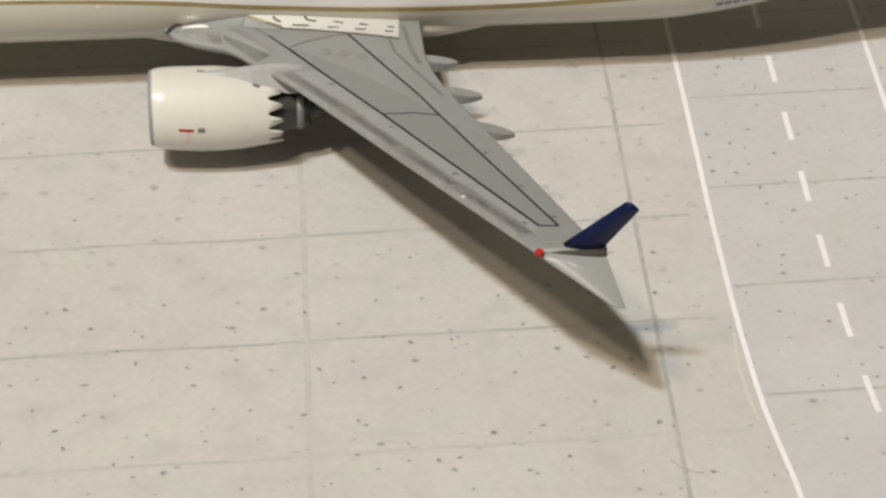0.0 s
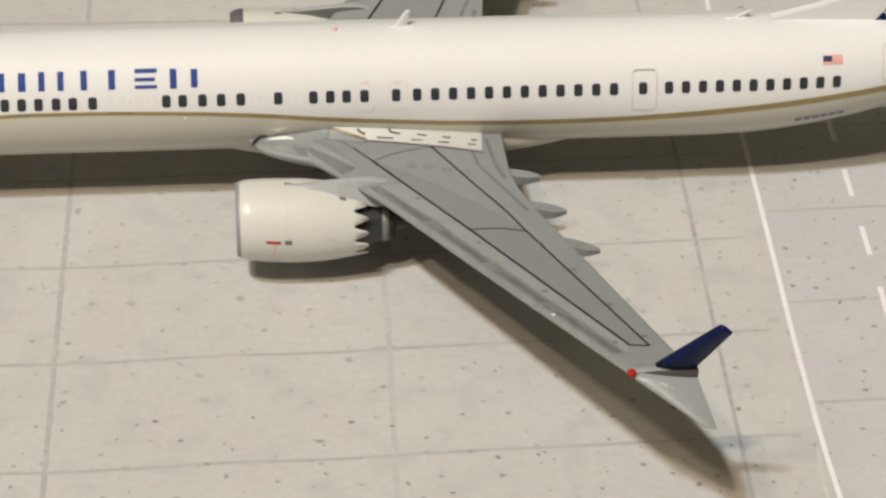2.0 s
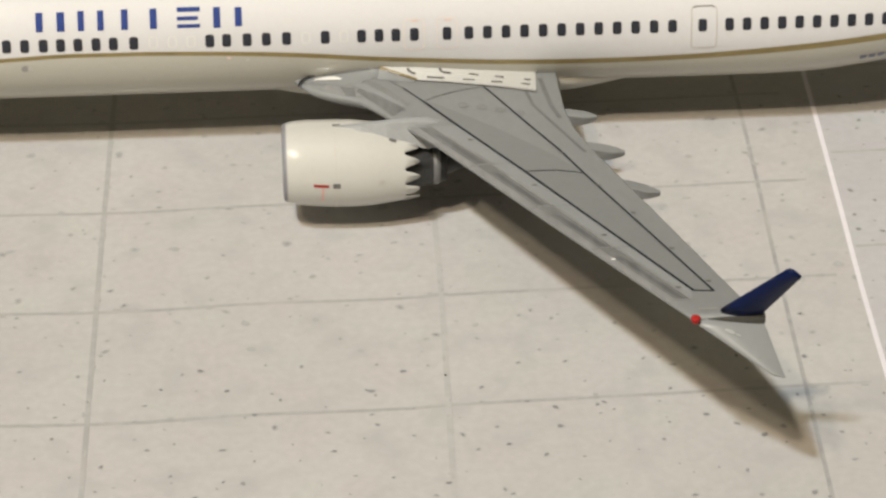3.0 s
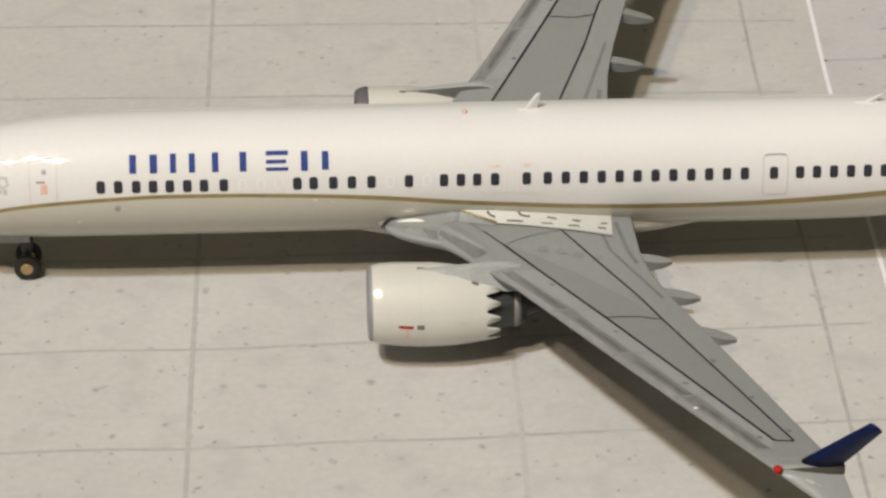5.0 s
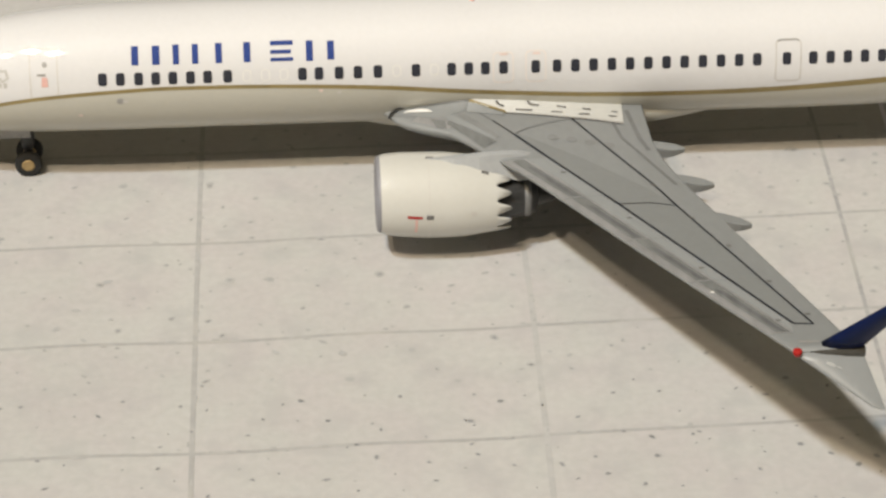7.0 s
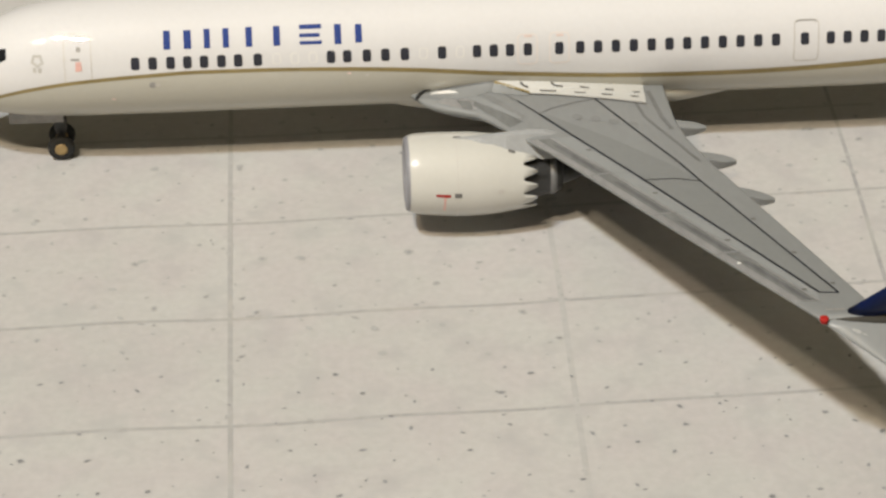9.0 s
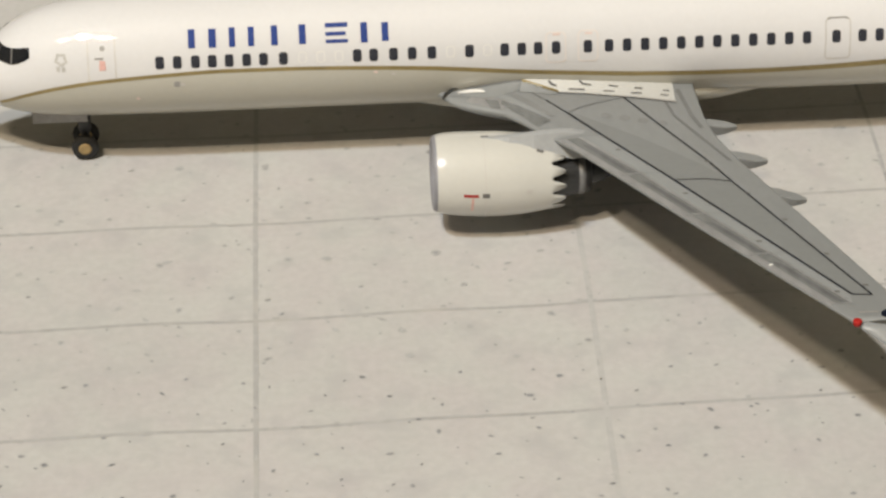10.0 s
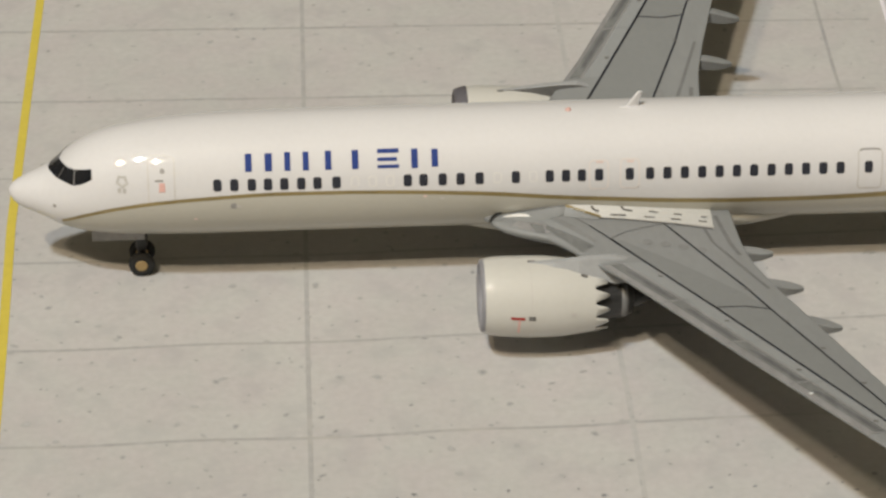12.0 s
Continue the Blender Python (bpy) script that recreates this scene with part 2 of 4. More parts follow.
# ---- room and mat ----
def room():
    lo, hi, top = -1600, 1700, 1900
    tagged(part("floor", *block(lo, hi, lo, hi, -22, -2), PLASTER, smooth=False), "plain pale floor under the printed mat", "floor", kind="structure")
    tagged(part("ceiling", *block(lo, hi, lo, hi, top, top + 20), CEILING, smooth=False), "plain pale room ceiling", "ceiling", kind="structure")
    for name, box in (("wall_north", (lo, hi, hi, hi + 20)), ("wall_south", (lo, hi, lo - 20, lo)), ("wall_east", (hi, hi + 20, lo, hi)), ("wall_west", (lo - 20, lo, lo, hi))):
        tagged(part(name, *block(*box, -2, top), PLASTER, smooth=False), "plain pale room wall", "wall", kind="structure")


def strip(points, width, z):
    """A flat ribbon on the mat along (x, y) points."""
    verts, faces = [], []
    for i, (x, y) in enumerate(points):
        ax, ay = points[max(i - 1, 0)]
        bx, by = points[min(i + 1, len(points) - 1)]
        d = math.hypot(bx - ax, by - ay)
        nx, ny = -(by - ay) / d * width / 2, (bx - ax) / d * width / 2
        verts += [(x + nx, y + ny, z), (x - nx, y - ny, z)]
    for i in range(len(points) - 1):
        faces.append((2 * i, 2 * i + 1, 2 * i + 3, 2 * i + 2))
    return verts, faces


WHITE_X = ((-110, 77.2), (-53, 76.0), (-48, 75.6), (-43, 75.27), (-37, 75.2), (-25, 75.4), (-12, 75.85), (0, 76.25), (26, 77.0), (42, 77.9), (110, 80.5))
JOINT_1 = ((-110, 21.2), (-38, 22.27), (-23, 22.5), (-11, 22.7), (-1, 22.9), (30, 23.6), (45, 23.9), (110, 25.0))
JOINT_2 = ((-110, 43.5), (-47, 45.5), (-34, 45.9), (-20, 46.3), (-13, 46.4), (38, 47.25), (110, 49.0))
JOINT_3 = ((-110, 67.2), (-53, 69.07), (-34, 69.6), (-21, 69.95), (-9, 70.36), (0, 70.6), (26, 70.9), (42, 71.6), (110, 73.5))


def along(knots, y):
    return eased([k[0] for k in knots], [k[1] for k in knots], y)


def apron_mat():
    mat = thing("printed_apron_mat", "pale speckled grey mat printed with concrete slabs and painted lines", "mat")
    part("sheet", *block(-420, 520, -380, 420, -2, 0), MAT_PRINT, mat, smooth=False)
    ys = [y * 2.0 for y in range(-55, 56)]
    # the taxiway side has a slightly cooler print
    v, f = [], []
    for i, y in enumerate(ys):
        v += [(along(WHITE_X, y), y, 0.012), (400, y, 0.012)]
        if i:
            f.append((2 * i - 2, 2 * i - 1, 2 * i + 1, 2 * i))
    sheet("taxiway_print", v, f, TAXI_PRINT, mat, "cooler grey taxiway print")
    for knots, w, m in ((JOINT_1, 0.36, JOINT_PRINT), (JOINT_2, 0.42, JOINT_FAINT), (JOINT_3, 0.30, JOINT_DARK)):
        sheet("joint_line", *strip([(along(knots, y), y) for y in ys], w, 0.02), m, mat)
    # cross joints, slightly wavy where the sheet does not lie quite flat
    rows = {-59.5: 0.0, -47.4: 0.2, -35.3: 0.3, -23.0: 0.3, -10.9: 0.25, 1.2: 0.2, 13.5: 0.15, 26.2: 0.1, 38.9: 0.1, 51: 0, 63: 0}
    for y0, wave in rows.items():
        pts = []
        for k in range(-30, 41):
            x = k * 2.0
            rise = -0.022 * (x - 23) if y0 > 10 else 0.024 * max(x - 28, 0)
            pts.append((x, y0 + rise + 0.4 * wave * math.sin((x - 10) * 0.34) * (1 if x < 46 else 0.3)))
        pts = [(x, y) for x, y in pts if x < along(WHITE_X, y) - 1.2]
        sheet("cross_joint", *strip(pts, 0.31, 0.016), JOINT_PRINT if y0 > -40 else JOINT_FAINT, mat)
    for k in range(-6, 9):
        y0 = -6.3 + 12.2 * k
        pts = [(x, y0 + 0.03 * (x - 76)) for x in range(77, 160, 2)]
        sheet("cross_joint", *strip([(along(WHITE_X, y0) + 0.4, y0)] + pts, 0.32, 0.02), JOINT_PRINT, mat)
    sheet("white_line", *strip([(along(WHITE_X, y), y) for y in ys], 0.36, 0.03), LINE_WHITE, mat)
    sheet("white_line", *strip([(along(WHITE_X, y) + 15.3, y) for y in ys], 0.38, 0.03), LINE_WHITE, mat)
    # misprints beside the lines: a pale thin ghost of each line and a bent hair crack over a joint
    sheet("ghost_line", *strip([(74.75, -36.0), (74.38, -39.8), (74.46, -42.3), (74.7, -45.5)], 0.26, 0.022), GHOST_PRINT, mat)
    sheet("ghost_line", *strip([(along(WHITE_X, y) + 16.15, y) for y in ys if -10 < y < 12], 0.3, 0.022), GHOST_PRINT, mat)
    sheet("hair_crack", *strip([(68.42, -49.15), (68.83, -49.77), (69.28, -50.16), (69.74, -50.42), (70.3, -50.5)], 0.13, 0.03), JOINT_DARK, mat)
    for k in range(-9, 12):
        y0 = -4.5 + 8.15 * k
        sheet("white_dash", *strip([(along(WHITE_X, y) + 7.35, y) for y in (y0, y0 + 1.3, y0 + 2.6, y0 + 3.9)], 0.42, 0.03), LINE_WHITE, mat)
    sheet("yellow_line", *strip([(x, y) for x, y in ((-0.2, -110), (-0.35, -30), (-0.5, -10.6), (-0.8, 6.8), (-0.6, 25), (-0.3, 45.6), (0.4, 110))], 0.74, 0.03), LINE_YELLOW, mat)
    # loose dark specks of the print, of many sizes
    rnd = random.Random(7)
    cores, dark, halos = ([], []), ([], []), ([], [])
    for x0, y0 in [(x, y) for x in np.arange(-40, 130, 2.15) for y in np.arange(-75, 75, 2.15)]:
        if rnd.random() < ((0.12 if x0 > 60 else 0.25) if y0 < 8 else 0.55):
            continue
        x, y = x0 + rnd.uniform(-1.3, 1.3), y0 + rnd.uniform(-1.3, 1.3)
        long = rnd.choice((0.07, 0.08, 0.10, 0.11, 0.12, 0.13, 0.15, 0.17, 0.21)) * rnd.uniform(0.7, 1.3)
        wide = long * rnd.uniform(0.45, 0.9)
        turn = rnd.gauss(0.2, 0.7)
        crisp = x > 76 or y < -29
        n = 9
        shape = [(long * math.cos(2 * math.pi * i / n) * rnd.uniform(0.7, 1.2), wide * math.sin(2 * math.pi * i / n) * rnd.uniform(0.7, 1.2)) for i in range(n)]
        for (v, f), size, z in ((dark if crisp else cores, 0.95 if crisp else 0.8, 0.026), (halos, 1.5 if crisp else 1.7, 0.022)):
            k = len(v)
            v += [(x + size * (u * math.cos(turn) - w * math.sin(turn)), y + size * (u * math.sin(turn) + w * math.cos(turn)), z) for u, w in shape]
            f.append(tuple(range(k, k + n)))
    blots = ([], [])
    for y0 in (-59.5, -47.4, -35.3, -23.0, -10.9, 1.2, 13.5, 26.2, 38.9):
        for k in range(34):
            x = rnd.uniform(-38, 74)
            y = y0 + (0.024 * max(x - 28, 0) if y0 < 10 else -0.022 * (x - 23)) + rnd.gauss(0, 0.16)
            long, wide = rnd.uniform(0.16, 0.42), rnd.uniform(0.07, 0.14)
            q = len(blots[0])
            blots[0].extend((x + long * math.cos(a) * rnd.uniform(0.75, 1.2), y + wide * math.sin(a) * rnd.uniform(0.7, 1.2), 0.024) for a in (2 * math.pi * i / 9 for i in range(9)))
            blots[1].append(tuple(range(q, q + 9)))
    for knots in (JOINT_1, JOINT_2, JOINT_3):
        for k in range(60):
            y = rnd.uniform(-70, 70)
            x = along(knots, y) + rnd.gauss(0, 0.16)
            long, wide = rnd.uniform(0.12, 0.4), rnd.uniform(0.06, 0.13)
            q = len(blots[0])
            blots[0].extend((x + wide * math.cos(a) * rnd.uniform(0.75, 1.2), y + long * math.sin(a) * rnd.uniform(0.7, 1.2), 0.024) for a in (2 * math.pi * i / 9 for i in range(9)))
            blots[1].append(tuple(range(q, q + 9)))
    tagged(sheet("joint_blotch", *blots, SPECK_RIM, mat), "soft grey blotches along the printed joints", kind="stuff")
    tagged(sheet("speckle", *cores, SPECK, mat), "small dark printed specks", kind="stuff")
    tagged(sheet("speckle", *dark, SPECK_DARK, mat), "crisp dark printed specks of the outer slabs", kind="stuff")
    tagged(sheet("speckle_rim", *halos, SPECK_RIM, mat), "soft grey rims of the printed specks", kind="stuff")


room()
apron_mat()


# ---- the model airliner ----
# stations of the hull: distance from the nose, crown, keel, half width
HULL = ((0, 7.95, 7.45, 0.25), (0.35, 8.35, 6.85, 0.75), (1.0, 8.75, 6.35, 1.2), (1.9, 9.2, 5.95, 1.65), (3.0, 9.65, 5.45, 2.25),
        (3.7, 10.15, 5.1, 2.7), (4.4, 10.8, 4.85, 3.03), (5.6, 11.62, 4.5, 3.5), (7.0, 12.28, 4.28, 3.87), (8.4, 12.7, 4.15, 4.12),
        (10.5, 13.08, 4.08, 4.37), (13, 13.34, 4.05, 4.54), (16, 13.52, 4.05, 4.65), (20, 13.62, 4.05, 4.69), (25, 13.66, 4.05, 4.7), (68, 13.66, 4.05, 4.7), (71, 13.66, 4.06, 4.69),
        (75, 13.64, 4.18, 4.63), (79, 13.59, 4.6, 4.4), (83.2, 13.47, 5.4, 4.0), (86.1, 13.34, 6.15, 3.6), (92, 13.08, 7.8, 2.82),
        (100, 12.6, 9.7, 1.95), (106, 12.2, 10.9, 0.95), (109, 11.95, 11.2, 0.4), (109.4, 11.7, 11.45, 0.12))
HULL_X, HULL_TOP, HULL_KEEL, HULL_HALF = zip(*HULL)


def hull_section(x):
    top, keel = eased(HULL_X, HULL_TOP, x), eased(HULL_X, HULL_KEEL, x)
    return (top + keel) / 2, (top - keel) / 2, eased(HULL_X, HULL_HALF, x)


def on_hull(x, angle, lift=0.0, side=-1):
    """A point of the hull's skin at an angle (radians) above its widest line; side -1 is the port side."""
    c, h, w = hull_section(x)
    return (x, side * (w + lift) * math.cos(angle), c + (h + lift) * math.sin(angle))


def hull_angle(x, z):
    c, h, w = hull_section(x)
    return math.asin(max(-1.0, min(1.0, (z - c) / h)))


def hull_patch(outline, lift=0.03, side=-1, cells=6):
    """A print on the hull inside a convex (x, z) outline, as a fan of rings so that it follows the skin."""
    corners = [(x, hull_angle(x, z)) for x, z in outline]
    pts = []
    for (xa, aa), (xb, ab) in zip(corners, corners[1:] + corners[:1]):
        parts = max(1, math.ceil(math.hypot(xb - xa, (ab - aa) * 4.6) / 0.3))
        pts += [(xa + (xb - xa) * k / parts, aa + (ab - aa) * k / parts) for k in range(parts)]
    cx, ca = sum(p[0] for p in pts) / len(pts), sum(p[1] for p in pts) / len(pts)
    n = len(pts)
    verts, faces = [on_hull(cx, ca, lift, side)], []
    for r in range(1, cells + 1):
        for x, a in pts:
            verts.append(on_hull(cx + (x - cx) * r / cells, ca + (a - ca) * r / cells, lift, side))
        for k in range(n):
            j = (k + 1) % n
            if r == 1:
                faces.append((0, 1 + k, 1 + j))
            else:
                o, p = 1 + (r - 2) * n, 1 + (r - 1) * n
                faces.append((o + k, p + k, p + j, o + j))
    return verts, faces


def rounded(x0, x1, z0, z1, r, n=4):
    pts = []
    for cx, cz, start in ((x1 - r, z1 - r, 0), (x0 + r, z1 - r, 90), (x0 + r, z0 + r, 180), (x1 - r, z0 + r, 270)):
        for k in range(n + 1):
            a = math.radians(start + 90 * k / n)
            pts.append((cx + r * math.cos(a), cz + r * math.sin(a)))
    return pts


def hull_line(points, width, lift=0.03, side=-1, closed=False, step=0.4):
    """A printed line on the hull along (x, z) points, of even width on the skin."""
    pts = list(points) + ([points[0]] if closed else [])
    dense = []
    for (x0, z0), (x1, z1) in zip(pts, pts[1:]):
        n = max(1, int(math.hypot(x1 - x0, z1 - z0) / step))
        dense += [(x0 + (x1 - x0) * k / n, z0 + (z1 - z0) * k / n) for k in range(n)]
    dense.append(pts[-1])
    flat = [(x, hull_angle(x, z)) for x, z in dense]
    verts, faces = [], []
    for i, (x, a) in enumerate(flat):
        xa, aa = flat[max(i - 1, 0)]
        xb, ab = flat[min(i + 1, len(flat) - 1)]
        radius = hull_section(x)[1]
        dx, ds = xb - xa, (ab - aa) * radius
        d = math.hypot(dx, ds) or 1
        w = width(i / (len(flat) - 1)) if callable(width) else width
        ox, oa = -ds / d * w / 2, dx / d * w / 2 / radius
        verts += [on_hull(x + ox, a + oa, lift, side), on_hull(x - ox, a - oa, lift, side)]
        if i:
            faces.append((2 * i - 2, 2 * i - 1, 2 * i + 1, 2 * i))
    return verts, faces


# wing planform: distance from the centre line, then the edge's distance aft of the nose
LEADING = ((2.5, 35.8), (4.2, 36.85), (5.1, 37.2), (5.8, 37.55), (6.5, 38.2), (7.1, 39.0), (7.8, 40.2), (8.5, 41.35), (9.7, 42.2), (10.9, 42.9), (12.4, 43.8), (15.9, 45.95), (28.6, 52.35), (43.0, 59.75), (44, 60.3))
TRAILING = ((2.5, 56.0), (5.65, 55.9), (10.5, 55.8), (12.2, 55.9), (14.8, 56.2), (18.45, 57.06), (28.0, 59.76), (41.0, 63.45), (43.0, 64.05), (44, 64.25))
WING_FOIL = [0, 0.006, 0.02, 0.05, 0.09, 0.15, 0.24, 0.36, 0.5, 0.65, 0.8, 0.92, 0.97, 0.992, 1.0]


def edge(knots, y):
    return float(np.interp(y, [k[0] for k in knots], [k[1] for k in knots]))


def wing_plane(y):
    return 7.50 + 0.155 * (y - 9.65)


def foil(u):
    return 5 * (0.2969 * math.sqrt(u) - 0.126 * u - 0.3516 * u * u + 0.2843 * u**3 - 0.1036 * u**4)


def wing_thick(y):
    return float(np.interp(y, (2.5, 8, 14, 43), (2.3, 2.0, 1.35, 0.62)))


def wing_top(x, y, lift=0.0):
    a, b = edge(LEADING, y), edge(TRAILING, y)
    u = min(max((x - a) / (b - a), 0), 1)
    t = wing_thick(y)
    return wing_plane(y) - 0.12 * t + 0.50 * t * foil(u) + lift


def wing_bottom(x, y):
    a, b = edge(LEADING, y), edge(TRAILING, y)
    u = min(max((x - a) / (b - a), 0), 1)
    t = wing_thick(y)
    return wing_plane(y) - 0.12 * t - 0.95 * t * foil(u) - 0.05


def wing_line(points, width, side, lift=0.025, step=0.5):
    """A printed line on the wing's upper skin along (x, y) points, y away from the hull."""
    dense = []
    for (x0, y0), (x1, y1) in zip(points, points[1:]):
        n = max(1, int(math.hypot(x1 - x0, y1 - y0) / step))
        dense += [(x0 + (x1 - x0) * k / n, y0 + (y1 - y0) * k / n) for k in range(n)]
    dense.append(points[-1])
    verts, faces = [], []
    for i, (x, y) in enumerate(dense):
        xa, ya = dense[max(i - 1, 0)]
        xb, yb = dense[min(i + 1, len(dense) - 1)]
        d = math.hypot(xb - xa, yb - ya) or 1
        nx, ny = -(yb - ya) / d * width / 2, (xb - xa) / d * width / 2
        for s in (1, -1):
            px, py = x + s * nx, y + s * ny
            verts.append((px, side * py, wing_top(px, py, lift)))
        if i:
            faces.append((2 * i - 2, 2 * i - 1, 2 * i + 1, 2 * i))
    return verts, faces


def wing_band(near, far, side, lift, n=60, m=4):
    """A printed area of the upper skin between two (x, y) lines."""
    def at(line, t):
        d = [0.0]
        for (x0, y0), (x1, y1) in zip(line, line[1:]):
            d.append(d[-1] + math.hypot(x1 - x0, y1 - y0))
        return float(np.interp(t * d[-1], d, [p[0] for p in line])), float(np.interp(t * d[-1], d, [p[1] for p in line]))
    verts, faces = [], []
    for i in range(n + 1):
        (xa, ya), (xb, yb) = at(near, i / n), at(far, i / n)
        for j in range(m + 1):
            x, y = xa + (xb - xa) * j / m, ya + (yb - ya) * j / m
            verts.append((x, side * y, wing_top(x, y, lift)))
    for i in range(n):
        for j in range(m):
            k = i * (m + 1) + j
            faces.append((k, k + 1, k + m + 2, k + m + 1))
    return verts, faces


def blade(root, tip, root_thick, tip_thick, normal, rounds=5):
    """A thin tapered fin between two chords (front, back) with rounded edges and a rounded tip."""
    nv = Vector(normal).normalized()
    loops = []
    for k in range(rounds + 4):
        s = min(k / rounds, 1.0)
        a, b = Vector(root[0]).lerp(Vector(tip[0]), s), Vector(root[1]).lerp(Vector(tip[1]), s)
        t = root_thick + (tip_thick - root_thick) * s
        if k > rounds:
            q = (k - rounds) / 3
            out = (Vector(tip[0]) - Vector(root[0])).normalized() * 0.25 * math.sin(q * math.pi / 2)
            shrink = 0.5 * (1 - math.cos(q * math.pi / 2)) * 0.75
            a, b = a.lerp(b, shrink) + out, b.lerp(a, shrink) + out
            t *= math.cos(q * math.pi / 2) * 0.8 + 0.2
        loop = []
        for u in WING_FOIL:
            loop.append(tuple(a.lerp(b, u) + nv * t * foil(u)))
        for u in WING_FOIL[-2:0:-1]:
            loop.append(tuple(a.lerp(b, u) - nv * t * foil(u)))
        loops.append(loop)
    return rings(loops)


def pod(tip, length, wide, high, sink=0.0):
    """A canoe-shaped fairing whose pointed end is at tip."""
    tx, ty, tz = tip
    loops = []
    for s in (0, 0.006, 0.016, 0.035, 0.07, 0.14, 0.21, 0.29, 0.36, 0.43, 0.5, 0.57, 0.64, 0.71, 0.79, 0.86, 0.93, 1.0):
        full = math.sin(math.pi * min(s * 0.62 + 0.02, 1)) ** 0.6 if s < 0.8 else math.sin(math.pi * 0.516) ** 0.75 * (1 - (s - 0.8) / 0.2) ** 0.5 + 0.03
        r = max(0.4, full) * math.sqrt(min(1, 0.02 + s / 0.04))
        loops.append([(tx - s * length, ty + wide * r * math.cos(a), tz - sink * s + high * r * math.sin(a)) for a in (2 * math.pi * i / 20 for i in range(20))])
    return rings(loops)


def pod_under_wing(tx, ty, tz, side):
    """A boxy flap fairing that runs aft from under the trailing edge and droops to a rounded tip."""
    rear = edge(TRAILING, ty)
    ze = wing_plane(ty) - 0.12 * wing_thick(ty)
    loops = []
    for d in (0.0, 0.06, 0.16, 0.32, 0.55, 0.85, 1.2, 1.6, 2.0, 2.6, 3.4, 4.6, 6.0):
        x = tx - d
        c = ze - 0.66 if x < rear else tz + (ze - 0.66 - tz) * d / (tx - rear)
        wide = 0.47 * min(1, 0.22 + 0.78 * math.sin(min(1, d / 1.1) * math.pi / 2))
        high = 0.16 + 0.44 * math.sin(min(1, d / 2.2) * math.pi / 2)
        low = c - high * 1.1
        top = c + 0.16 + 0.3 * min(1, d / 2.2)
        loops.append([(x, side * (ty + wide * u), low + (top - low) * v) for u, v in ((-0.4, 0), (-0.6, 0.06), (-1, 0.93), (-0.92, 1), (0.92, 1), (1, 0.93), (0.6, 0.06), (0.4, 0))])
    return rings(loops)


FRONT_LINE = [(42.82, 4.4), (45.82, 9.65), (51.9, 21.9), (60.6, 40.05)]
BACK_LINE = [(50.33, 6.9), (52.5, 12.7), (54.72, 18.5), (55.86, 22.2), (61.87, 40.1)]


